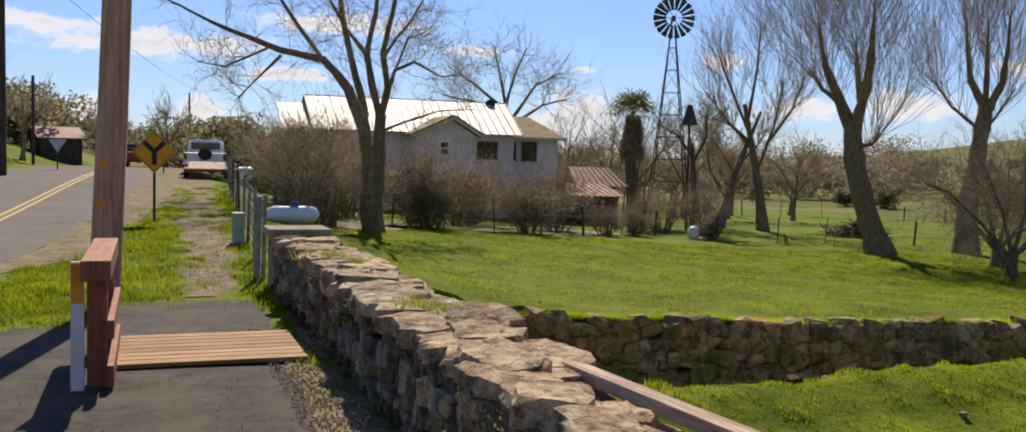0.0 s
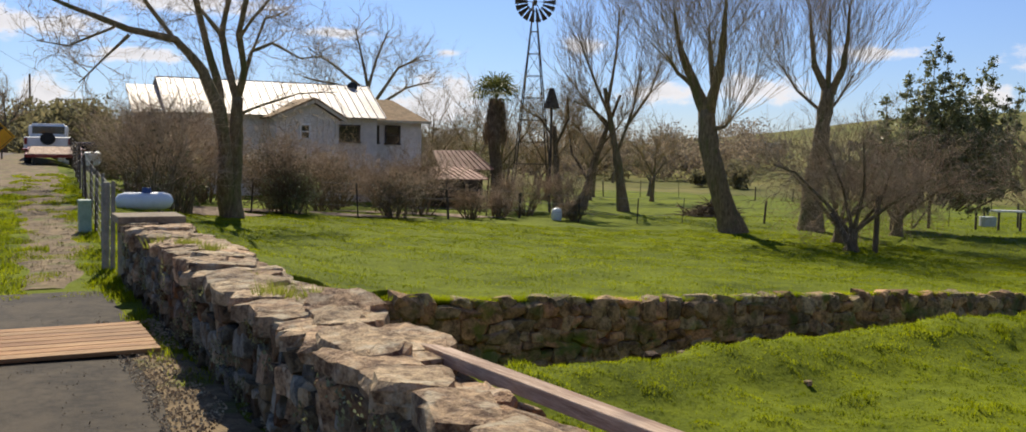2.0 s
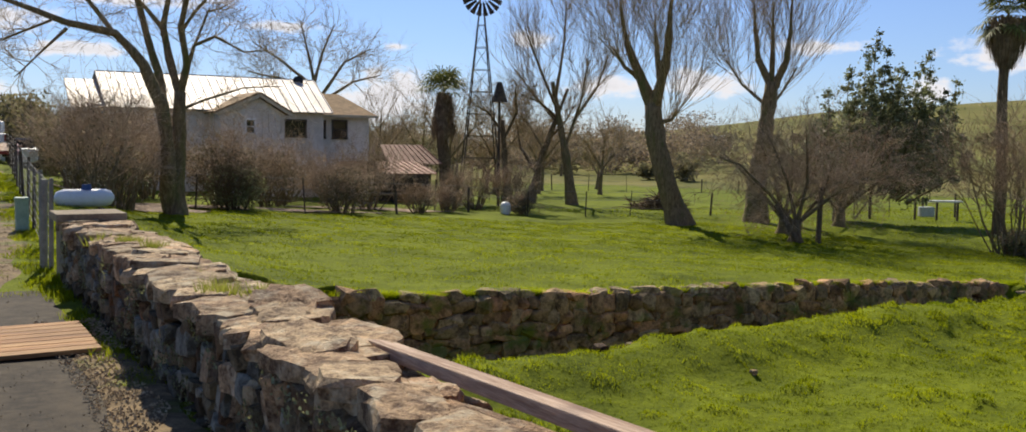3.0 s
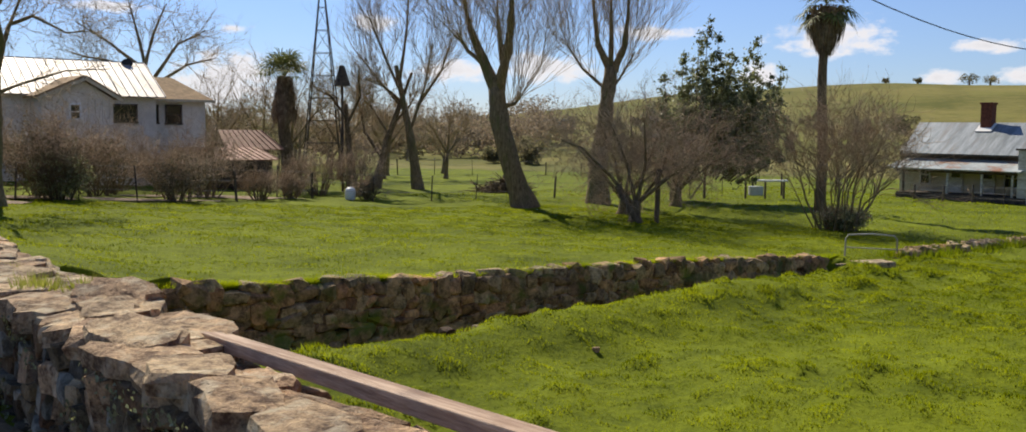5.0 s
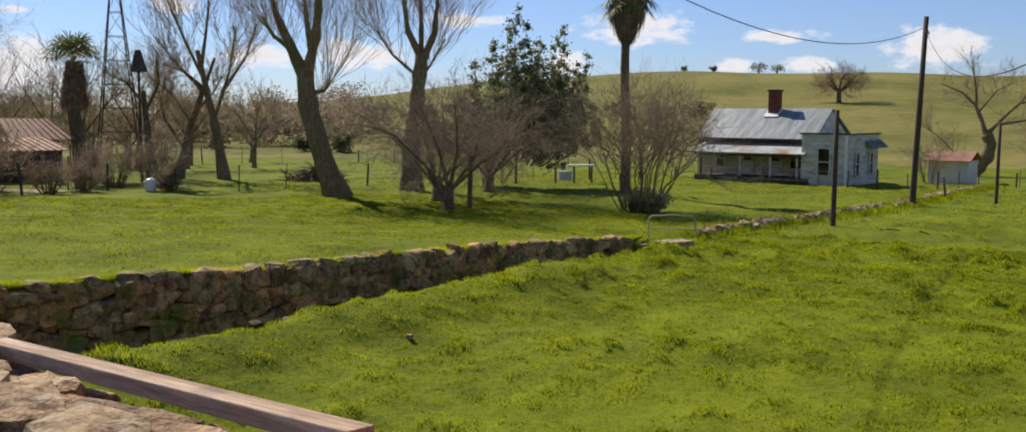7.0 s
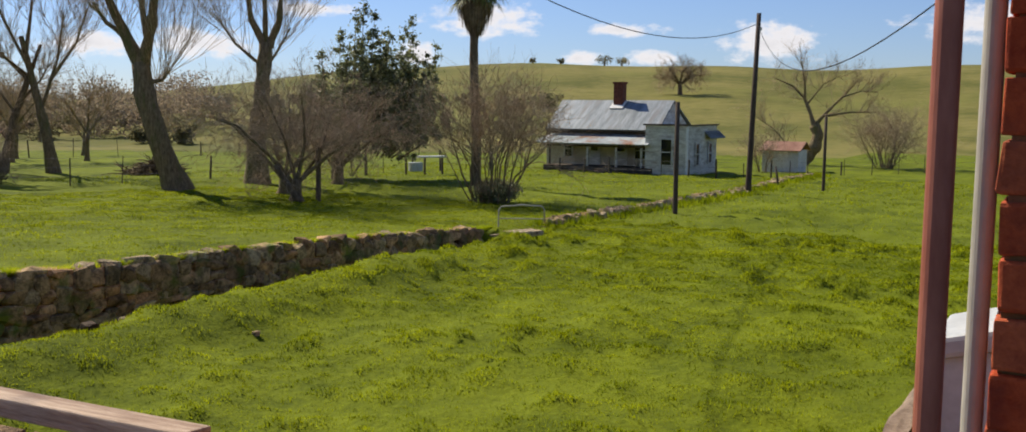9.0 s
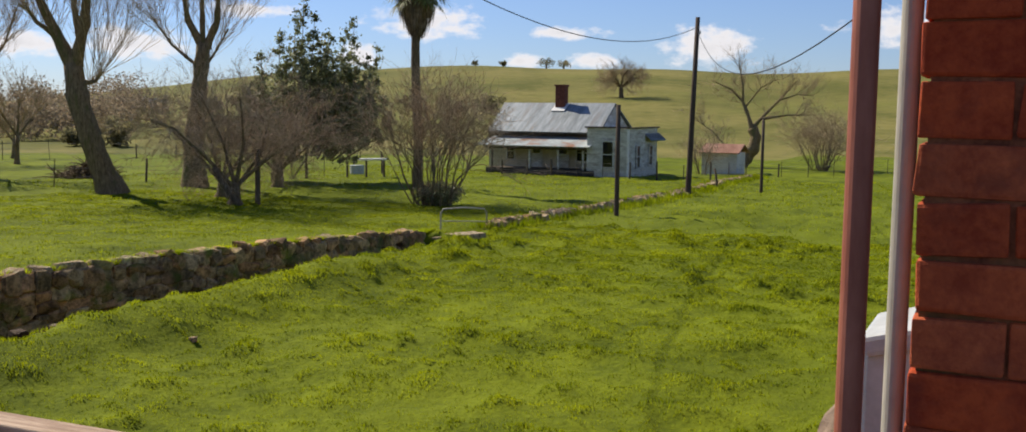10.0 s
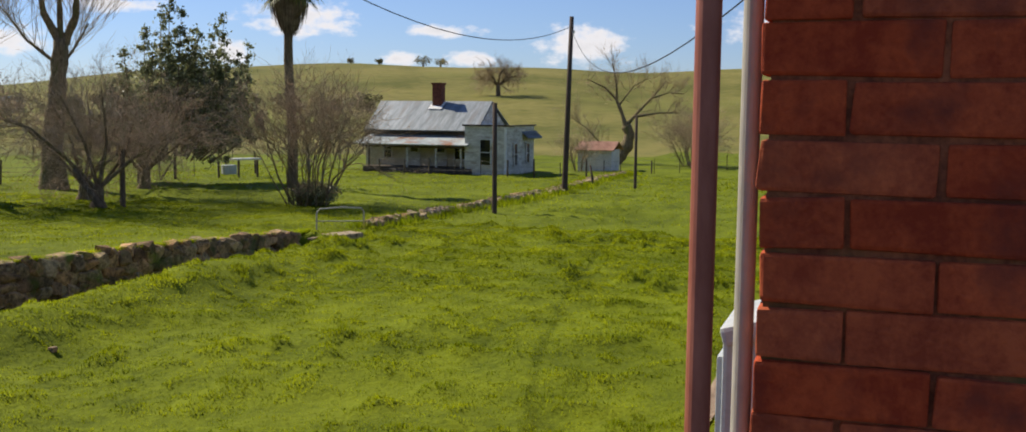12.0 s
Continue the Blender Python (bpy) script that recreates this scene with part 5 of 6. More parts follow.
mob = thing("mobile_home", pose(134.5, 148.2, ground_z(134.5, 148.2), 0, 0, -43), "pale blue mobile home on the far slope", "house")
part("body", box((8.4, 3, 1.7), (0, 0, 0.9), 0.05), "bluewall", mob)
part("roof", box((8.6, 3.2, 0.18), (0, 0, 1.8), 0.05), "white", mob)
for xx in (-2.3, 0.4, 2.4):
    part("window", box((0.8, 0.05, 0.55), (xx, -1.52, 0.95), 0), "glass", mob)
barn = thing("barn", pose(-5.9, 76, ground_z(-5.9, 76) - 0.3, 0, 0, 16), "brown weathered barn across the road", "barn")
part("wall", box((2.6, 4, 1.9), (0, 0, 0.9), 0.02), "darkwood", barn)
part("roof", slab((-1.6, -2.4, 1.8), (1.6, -2.4, 1.8), (1.6, 0.2, 2.6), (-1.6, 0.2, 2.6), 0.08), "redtin", barn)
part("back_roof", slab((-1.6, 0.2, 2.6), (1.6, 0.2, 2.6), (1.6, 2.6, 1.8), (-1.6, 2.6, 1.8), 0.08), "redtin", barn)

# ---------------------------------------------------------------- windmill
WM = (27.0, 48.2)
wz = ground_z(*WM)
mill = thing("windmill", pose(WM[0], WM[1], wz, 0, 0, -24), "tall lattice farm windpump with a multi-blade wheel", "windmill")
HUB = 9.55 - wz
for sx, sy in ((1, 1), (1, -1), (-1, -1), (-1, 1)):
    part("leg", frustum((sx * 1.15, sy * 1.15, 0), (sx * 0.08, sy * 0.08, HUB - 0.3), 0.04, 0.03, 6), "darkwood", mill)
for i in range(1, 9):
    z = HUB * i / 9.3
    s = 1.15 - (1.07) * z / (HUB - 0.3)
    s2 = 1.15 - (1.07) * min(HUB - 0.3, z + HUB / 9.3) / (HUB - 0.3)
    bm = bmesh.new()
    c = [(s, s), (s, -s), (-s, -s), (-s, s)]
    c2 = [(s2, s2), (s2, -s2), (-s2, -s2), (-s2, s2)]
    for k in range(4):
        frustum((*c[k], z), (*c[(k + 1) % 4], z), 0.018, 0.018, 5, bm=bm)
        if i < 8:
            frustum((*c[k], z), (*c2[(k + 1) % 4], z + HUB / 9.3), 0.012, 0.012, 4, bm=bm)
    part("brace", bm, "darkwood", mill)
part("head", box((0.2, 0.6, 0.24), (0, 0, HUB), 0.03), "darkwood", mill)
wheel_part = part("wheel", frustum((0, -0.42, HUB), (0, -0.28, HUB), 0.09, 0.09, 12), "darkwood", mill, "multi-blade wheel")
for k in range(18):
    a = 2 * math.pi * k / 18
    bm = bmesh.new()
    vs = []
    for r, w in ((0.42, 0.05), (1.12, 0.15)):
        for s in (-1, 1):
            px = r * math.cos(a) - s * w * math.sin(a)
            pz = r * math.sin(a) + s * w * math.cos(a)
            for o in (0, 0.012):
                vs.append(bm.verts.new((px, -0.36 + 0.06 * s + o, HUB + pz)))
    for f in ((0, 2, 6, 4), (1, 5, 7, 3), (0, 1, 3, 2), (4, 6, 7, 5), (0, 4, 5, 1), (2, 3, 7, 6)):
        bm.faces.new([vs[i] for i in f])
    part("blade", bm, "darkwood", wheel_part)
t = Tubes()
for r in (0.5, 1.0):
    t.add([(r * math.cos(6.2832 * k / 36), -0.33, HUB + r * math.sin(6.2832 * k / 36)) for k in range(37)], [0.016] * 37, 4)
for k in range(6):
    a = 6.2832 * k / 6
    t.add([(0, -0.35, HUB), (1.0 * math.cos(a), -0.33, HUB + 1.0 * math.sin(a))], [0.015, 0.015], 4)
part("wheel_rim", t.mesh("wheel_rim"), "darkwood", wheel_part)
part("tail_vane", box((0.03, 0.9, 0.5), (0, 1.1, HUB), 0.0), "darkwood", mill)

# ---------------------------------------------------------------- poles and wires


def post_pole(x, y, h, r0, r1, label, lean=(0, 0), arm=0.0):
    z = ground_z(x, y)
    p = thing("pole", pose(x, y, z - 0.05), label, "pole")
    t = Tubes().add([(0, 0, 0), (lean[0] * 0.5, lean[1] * 0.5, h * 0.5), (lean[0], lean[1], h)], [r0, (r0 + r1) / 2, r1], 10)
    part("shaft", t.mesh("shaft"), "darkpole", p)
    if arm:
        part("insulator", frustum((lean[0], lean[1] - 0.12, h - 0.75), (lean[0], lean[1] - 0.12, h - 0.6), 0.04, 0.03, 8), "white", p)
    return p


post_pole(31.1, 12.05, 3.75, 0.085, 0.075, "thin dark timber post standing in the field")
post_pole(43.15, 13.3, 7.95, 0.14, 0.1, "tall dark timber line pole beside the ditch", (0.1, -0.2), 1)
post_pole(47.8, 11.1, 3.6, 0.08, 0.07, "short dark timber post in the field")
post_pole(49.2, 13.6, 1.1, 0.06, 0.05, "short leaning fence post by the ditch", (0.05, 0.2))
post_pole(-4.8, 40, 9.5, 0.15, 0.11, "dark utility pole across the road")
post_pole(-5.75, 60, 4.9, 0.09, 0.08, "street lamp pole across the road")
post_pole(5.0, 130, 9.5, 0.14, 0.12, "distant timber utility pole beyond the road crest")


def wire(name, pts, r, label):
    t = Tubes().add(pts, [r] * len(pts), 4)
    return tagged(part(name, t.mesh(name), "black"), label, "wire")


def wire_z(x):
    return 5.3 + 0.1345 * (x - 43) + 0.00722 * (x - 43) * (x - 34.6)


wire("overhead_wire", [(43.2 - 43.5 * k / 30, 13.15 - 1.9 * k / 30, wire_z(43.2 - 43.5 * k / 30)) for k in range(31)], 0.014, "black overhead service wire sagging over the field")
wire("overhead_wire", [(43.2 - 35 * k / 24, 13.1 - 12.6 * k / 24, 5.25 - 2.2 * k / 24 - 4 * 1.5 * (k / 24) * (1 - k / 24)) for k in range(25)], 0.012, "black overhead wire running to the brick building")
wire("overhead_wire", [(-4.8 + 4.5 * k / 16, 40 - 28.8 * k / 16, 9.2 + 1.0 * k / 16 - 4 * 0.5 * (k / 16) * (1 - k / 16)) for k in range(17)], 0.012, "overhead wire along the road")
wire("overhead_wire", [(-4.8 + 12 * k / 16, 40 + 90 * k / 16, 9.0 - 4 * 0.8 * (k / 16) * (1 - k / 16)) for k in range(17)], 0.015, "overhead wire along the road")

# ---------------------------------------------------------------- fences and small things in the field


def field_fence(pts, gap, h, label, mat="darkwood", wires=3):
    f = thing("field_fence", pose(0, 0, 0), label, "fence")
    line = []
    for (x0, y0), (x1, y1) in zip(pts[:-1], pts[1:]):
        n = max(1, round(math.hypot(x1 - x0, y1 - y0) / gap))
        line += [(x0 + (x1 - x0) * k / n, y0 + (y1 - y0) * k / n) for k in range(n)]
    line.append(pts[-1])
    tops = []
    for x, y in line:
        z = ground_z(x, y)
        hh = h * random.uniform(0.85, 1.1)
        r = random.choice((0.02, 0.03, 0.055))
        part("post", frustum((x, y, z - 0.1), (x + random.uniform(-0.1, 0.1), y, z + hh), r, r, 6), mat, f)
        tops.append((x, y, z))
    for k in range(wires):
        t = Tubes().add([(x, y, z + h * (0.3 + 0.6 * k / max(1, wires - 1))) for x, y, z in tops], [0.007] * len(tops), 3)
        part("wire", t.mesh("wire"), "metal", f)
    return f


field_fence([(21, 38.5), (26, 36.6), (31, 36.5), (38, 36.2), (47, 34.5), (54, 33.5)], 2.3, 1.25, "wire fence on thin posts behind the lawn")
field_fence([(54, 33.5), (55, 29), (55.2, 24), (55, 20.5), (58, 16.5), (66, 14.2)], 1.9, 1.0, "low wire fence round the farmhouse garden")
field_fence([(66, 14), (72, 10), (78, 5)], 2.4, 1.2, "timber and wire fence below the hill")
field_fence([(30, 66), (45, 63), (60, 58), (74, 50), (84, 38)], 3.2, 1.3, "far pasture fence of dark posts")
field_fence([(8, 33.5), (14, 34.5), (21, 38.5)], 2.4, 1.3, "wire fence in front of the shrubs")

gate = thing("gate_frame", pose(24.0, 13.85, ground_z(24.0, 13.85) - 0.02, 0, 0, -42), "bent tubular metal gate frame standing by the ditch", "gate")
t = Tubes().add([(-0.68, 0, 0), (-0.67, 0, 0.5), (-0.6, 0, 0.6), (0, 0, 0.63), (0.6, 0, 0.58), (0.67, 0, 0.48), (0.68, 0, -0.02)], [0.022] * 7, 8)
part("frame", t.mesh("frame"), "greypipe", gate)
part("crossbar", frustum((-0.67, 0, 0.27), (0.67, 0, 0.22), 0.016, 0.016, 8), "greypipe", gate)

bz = ground_z(22.8, 38.3)
bar = thing("barrel", pose(22.8, 38.3, bz), "white plastic barrel in the grass", "barrel")
t = Tubes().add([(0, 0, 0), (0, 0, 0.08), (0, 0, 0.4), (0, 0, 0.5), (0, 0, 0.55)], [0.2, 0.24, 0.24, 0.2, 0.12], 16)
part("drum", t.mesh("drum"), "tank", bar)
part("cap", frustum((0, 0, 0.55), (0, 0, 0.58), 0.08, 0.08, 12), "white", bar)
trough = thing("trough_stand", pose(45.2, 32.4, ground_z(45.2, 32.4), 0, 0, -35), "white-topped trough on a timber stand by the fence", "trough")
part("top", box((1.7, 0.5, 0.09), (0.4, 0, 1.0), 0.01), "white", trough)
part("tank", box((0.7, 0.5, 0.5), (-0.5, 0, 0.45), 0.04), "greybox", trough)
for xx in (-1.0, 0.1, 1.15):
    part("leg", box((0.1, 0.1, 1.1), (xx, 0.2, 0.5), 0.01), "darkwood", trough)
brace = thing("fence_brace", pose(41.8, 33.8, ground_z(41.8, 33.8)), "timber fence strainer with a diagonal brace", "fence")
part("post", frustum((0, 0, 0), (0, 0, 1.5), 0.08, 0.07, 8), "darkwood", brace)
part("strut", frustum((-0.9, 0.2, 0), (0, 0, 1.1), 0.05, 0.045, 8), "darkwood", brace)

# brush heap
t = Tubes()
for _ in range(260):
    a, r = random.uniform(0, 6.28), random.uniform(0, 1.5)
    p = Vector((34.4 + r * math.cos(a) * 1.2, 41.6 + r * math.sin(a) * 0.7, 0))
    p.z = ground_z(p.x, p.y) + random.uniform(0, 0.75) * (1 - r / 1.7)
    d = Vector((random.gauss(0, 1), random.gauss(0, 0.6), random.gauss(0.1, 0.25))).normalized() * random.uniform(0.4, 1.2)
    t.add([p, p + d * 0.5 + Vector((0, 0, 0.06)), p + d], [0.035, 0.025, 0.01], 4)
tagged(part("brush_heap", t.mesh("brush_heap"), "darkbark"), "heap of cut branches in the meadow", "brush pile", kind="stuff")

# stones along the ditch
kerb = tagged(part("ditch_edging", box((0.3, 0.2, 0.1), (24.4, 13.3, ground_z(24.4, 13.3) - 0.03), 0.02), "mortar"), "low row of stones edging the overgrown ditch", "stone edging", kind="structure")
x = 24.6
while x < 63:
    y = 13.3 + 1.9 * sstep(36, 64, x) + random.uniform(-0.22, 0.22)
    w = random.uniform(0.3, 0.65)
    stone(kerb, "mossy" if random.random() < 0.25 else "capstone", (x, y, ground_z(x, y) + 0.05), (w * 0.85, w * 0.65, random.uniform(0.28, 0.5)), (random.uniform(-12, 12), random.uniform(-12, 12), random.uniform(0, 180)))
    x += w * random.uniform(0.35, 0.7)
vs, fs = [], []
drng = np.random.default_rng(12)
for _ in range(16000):
    gx = float(drng.uniform(24.3, 64))
    gy = 13.3 + 1.9 * sstep(36, 64, gx) + float(drng.normal(0, 0.33))
    gh = 0.25 * float(drng.uniform(0.4, 1.5)) * (0.8 + 0.6 * noise.noise(Vector((gx * 0.9, 5, 0))))
    g0 = ground_z(gx, gy) + 0.02
    ga = float(drng.uniform(0, 6.28))
    gw = 0.014 * (gx / 26)
    k = len(vs)
    vs += [(gx - gw * math.cos(ga), gy - gw * math.sin(ga), g0), (gx + gw * math.cos(ga), gy + gw * math.sin(ga), g0), (gx + 0.06 * math.sin(ga * 3), gy + 0.06 * math.cos(ga * 3), g0 + gh)]
    fs.append((k, k + 1, k + 2))
me = mesh_from("ditch_grass", vs, fs)
me.materials.append(M["blade"])
tagged(new("ditch_grass", me), "rank green grass along the ditch stones", "grass", kind="stuff")
path_slab = thing("stone_slab", pose(21.9, 12.95, ground_z(21.9, 12.9) + 0.03, 0, 0, -24), "pale flat stone slab over the ditch", "stone slab")
part("slab", box((1.7, 0.55, 0.14), (0, 0, 0.02), 0.03), "capstone", path_slab)
for i in range(7):
    x = 7.2 + i * 0.6 + random.uniform(-0.3, 0.3)
    y = bank_y(x) + random.uniform(-0.05, 0.3)
    s = random.uniform(0.1, 0.22)
    ob = part("loose_stone", random.choice(STONES["stone"]), "stone", None, "", pose(x, y, ground_z(x, y) + s * 0.15, 0, 0, random.uniform(0, 90)) @ Matrix.Diagonal((s * 1.3, s, s * 0.55, 1)))
    tagged(ob, "loose pale stone on the grassy bank", "stone", group="loose stones on the bank")
for x, y in ((9.77, 9.79),):
    ob = part("loose_stone", random.choice(STONES["capstone"]), "capstone", None, "", pose(x, y, ground_z(x, y) + hummock(x, y) + 0.015) @ Matrix.Diagonal((0.1, 0.08, 0.07, 1)))
    tagged(ob, "small stone lying in the grass", "stone", group="stones in the field")

# ---------------------------------------------------------------- trees


def rand_dir(rng):
    return Vector((rng.gauss(0, 1), rng.gauss(0, 1), rng.gauss(0, 1))).normalized()


def grow(tw, p, d, ln, r, depth, rng, up, kids, spread, wander=0.26):
    pts, rad = [p.copy()], [r]
    q, dd = p.copy(), d.copy()
    for i in range(3):
        dd = (dd + rand_dir(rng) * wander + Vector((0, 0, up))).normalized()
        q = q + dd * ln / 3
        pts.append(q.copy())
        rad.append(max(0.0035, r * (1 - 0.25 * (i + 1))))
    tw.add(pts, rad, 3)
    if depth > 0:
        for k in range(kids):
            j = rng.choice((1, 2, 2, 3))
            nd = (dd + rand_dir(rng) * spread).normalized()
            grow(tw, pts[j], nd, ln * rng.uniform(0.45, 0.8), max(0.004, r * 0.58), depth - 1, rng, up, kids, spread, wander)


def bare_tree(name, x, y, limbs, radii, label, sprouts=9, length=1.6, depth=2, kids=3, up=0.12, spread=0.7, bark="bark", twig="twig", seed=1, rt=0.022, tip_only=False, start=0.3, wander=0.26):
    """limbs: lines of (sideways, height) as seen from the path, bent a little in depth; the first is the trunk."""
    rng = random.Random(seed)
    z0 = ground_z(x, y)
    a = math.atan2(x, y)
    right, back = Vector((math.cos(a), -math.sin(a), 0)), Vector((math.sin(a), math.cos(a), 0))
    tree = thing(name, pose(x, y, z0), label, "tree")
    wood, tw = Tubes(), Tubes()
    for i, line in enumerate(limbs):
        r0, r1 = radii[i] if i < len(radii) else radii[-1]
        sway = 0.0 if i == 0 else rng.uniform(-0.45, 0.45)
        reach = 0.0
        pts = []
        for k, (s, h) in enumerate(line):
            if k:
                reach += math.hypot(s - line[k - 1][0], h - line[k - 1][1])
            pts.append(right * s + back * (reach * sway) + Vector((0, 0, h)))
        fine, rad = [], []
        n = len(pts) - 1
        for k in range(n):
            for j in range(4):
                f = j / 4
                w = pts[k].lerp(pts[k + 1], f)
                w += noise.noise_vector(w * 0.9 + Vector((seed, i, 0))) * (0.05 if i else 0.03) * min(1.0, r0 * 6)
                fine.append(w)
                t = (k + f) / n
                flare = 1.0 + (0.35 * max(0, 0.2 - t) / 0.2 if i == 0 else 0)
                rad.append((r0 + (r1 - r0) * t) * flare * (1 + 0.3 * noise.noise(w * 1.9)))
        fine.append(pts[-1])
        rad.append(r1)
        if i == 0:
            fine.insert(0, fine[0] - Vector((0, 0, 0.25)))
            rad.insert(0, rad[0] * 1.15)
        wood.add(fine, rad, 9 if r0 > 0.12 else 6)
        if i == 0 and len(limbs) > 1 and not tip_only:
            continue
        m = len(fine)
        for s in range(sprouts):
            f = rng.uniform(0.75, 1.0) if tip_only else rng.uniform(start, 1.0)
            p = fine[min(m - 1, int(f * (m - 1)))]
            d = (fine[-1] - fine[max(0, m - 3)]).normalized()
            d = (d * 0.7 + rand_dir(rng) * spread + Vector((0, 0, up * 2.0))).normalized()
            grow(tw, p, d, length * rng.uniform(0.6, 1.25), rt, depth, rng, up, kids, spread * 0.75, wander)
    part("trunk", wood.mesh("trunk"), bark, tree)
    part("crown", tw.mesh("crown"), twig, tree, "bare leafless twigs")
    return tree


def twiggy_bush(name, x, y, wide, tall, stems, label, twig="twigred", seed=1, depth=2, kids=4, leaves=0, leaf="olive", category="shrub", rt=0.018, core=0.0):
    rng = random.Random(seed)
    b = thing(name, pose(x, y, ground_z(x, y) - 0.05), label, category)
    tw, wood = Tubes(), Tubes()
    for _ in range(stems):
        a, r = rng.uniform(0, 6.28), rng.uniform(0, 0.18) * wide
        out_ = rng.uniform(0.05, 1.35) * wide * 0.55 / tall
        p = Vector((r * math.cos(a), r * math.sin(a), 0))
        d = Vector((math.cos(a) * out_, math.sin(a) * out_, 1)).normalized()
        ln, r1 = tall * rng.uniform(0.4, 0.62), rt * rng.uniform(0.7, 1.5)
        mid = p + d * ln * 0.5 + rand_dir(rng) * 0.08 * ln
        end = p + d * ln + rand_dir(rng) * 0.12 * ln
        wood.add([p, mid, end], [r1 * 1.5, r1 * 1.2, r1 * 0.8], 4)
        for k in range(kids + 1):
            q = mid.lerp(end, rng.uniform(0.0, 1.0)) if k else end
            grow(tw, q, (d + rand_dir(rng) * 0.75).normalized(), tall * rng.uniform(0.25, 0.45), r1 * 0.6, depth - 1, rng, 0.03, kids, 0.85, 0.42)
    part("trunk", wood.mesh("trunk"), "darkbark" if twig == "darkbark" else "bark", b)
    part("crown", tw.mesh("crown"), twig, b, "bare fine twigs")
    if leaves:
        vs, fs = [], []
        for _ in range(leaves):
            d = rand_dir(rng)
            q = Vector((d.x * wide * 0.46, d.y * wide * 0.46, tall * 0.42 + d.z * tall * 0.42)) * 1.0
            f = rng.uniform(0.4, 1.0)
            q = Vector((q.x * f, q.y * f, max(0.03, tall * 0.4 + (q.z - tall * 0.4) * f)))
            u, w = rand_dir(rng) * 0.05, rand_dir(rng) * 0.03
            k = len(vs)
            vs += [q - u, q + w, q + u, q - w]
            fs.append((k, k + 1, k + 2, k + 3))
        part("foliage", mesh_from("foliage", vs, fs), leaf, b)
    return b


def leaf_mesh(clumps, per, size, rng, loose=False):
    """Leaves in round clumps; loose: thinning outwards, with no edge."""
    vs, fs = [], []
    for c, r in clumps:
        for _ in range(per):
            d = rand_dir(rng)
            f = abs(rng.gauss(0, 0.75)) if loose else rng.uniform(0.35, 1.0) ** 0.6
            q = Vector(c) + Vector((d.x * r, d.y * r, d.z * r * 0.85)) * f
            u = rand_dir(rng) * size * rng.uniform(0.6, 1.3)
            w = rand_dir(rng).cross(u).normalized() * size * 0.5
            k = len(vs)
            vs += [q - u, q + w, q + u, q - w]
            fs.append((k, k + 1, k + 2, k + 3))
    return mesh_from("leaves", vs, fs)


bare_tree("bare_tree", 6.6, 30.1, [[(0.08, 0), (0.1, 1.0), (0.16, 2.4), (0.2, 3.6)], [(-0.12, 0.1), (-0.15, 1.4), (-0.3, 3.2), (-0.77, 4.3), (-1.47, 5.1), (-2.7, 5.3), (-4.1, 5.8), (-5.7, 6.5)], [(-1.4, 5.0), (-2.25, 6.1), (-2.8, 6.9), (-3.4, 8.0)], [(-0.2, 2.8), (-0.43, 4.2), (-0.7, 5.3), (-1.04, 6.8), (-1.3, 8.6)],
                                   [(0.2, 3.5), (-0.1, 4.6), (-0.26, 5.5), (0.0, 6.8), (0.15, 8.8)], [(-0.26, 5.4), (-0.9, 6.2), (-1.7, 7.6)], [(0.2, 3.6), (0.4, 4.4), (0.2, 5.4), (0.5, 6.6), (0.8, 8.4)], [(0.3, 3.9), (0.6, 5.0), (1.2, 5.3), (2.07, 4.9), (2.7, 5.0)], [(0.22, 5.3), (0.6, 5.9), (1.04, 6.4), (1.7, 7.6)], [(-2.8, 5.3), (-3.6, 4.5), (-4.2, 3.9)], [(-3.2, 5.5), (-4.4, 4.9), (-5.2, 5.0)], [(0.2, 3.1), (0.9, 3.4), (2.0, 3.8), (3.2, 3.9)], [(0.5, 4.7), (1.0, 6.0), (1.5, 6.2)]],
          [(0.26, 0.17), (0.24, 0.025), (0.08, 0.03), (0.15, 0.06), (0.14, 0.06), (0.07, 0.03), (0.13, 0.05), (0.07, 0.015), (0.06, 0.02), (0.05, 0.012), (0.04, 0.012), (0.05, 0.012), (0.05, 0.015)], "large bare tree with twin stems and spreading limbs beside the shrubs", sprouts=17, length=1.1, kids=4, seed=3, bark="bark", rt=0.014, wander=0.55, up=0.05, spread=1.0)
bare_tree("bare_tree", 23.2, 62.1, [[(0.3, 0), (-0.2, 5.3), (-0.9, 7.0)], [(-0.7, 6.6), (-2.7, 8.2), (-4.7, 9.5)], [(-0.7, 6.6), (-1.2, 9.1), (-1.7, 11.1)], [(-0.3, 6.1), (1.2, 8.3), (2.9, 9.2)], [(0, 5.9), (1.7, 7.0), (3.5, 7.5)], [(-0.8, 6.8), (-0.2, 9.0), (0.6, 10.8)], [(-0.7, 6.4), (-3.0, 7.2), (-5.0, 7.6)]],
          [(0.3, 0.2), (0.12, 0.03)], "bare spreading tree behind the white house", sprouts=24, length=1.7, kids=4, seed=5, rt=0.022, wander=0.42, up=0.05, spread=0.9)
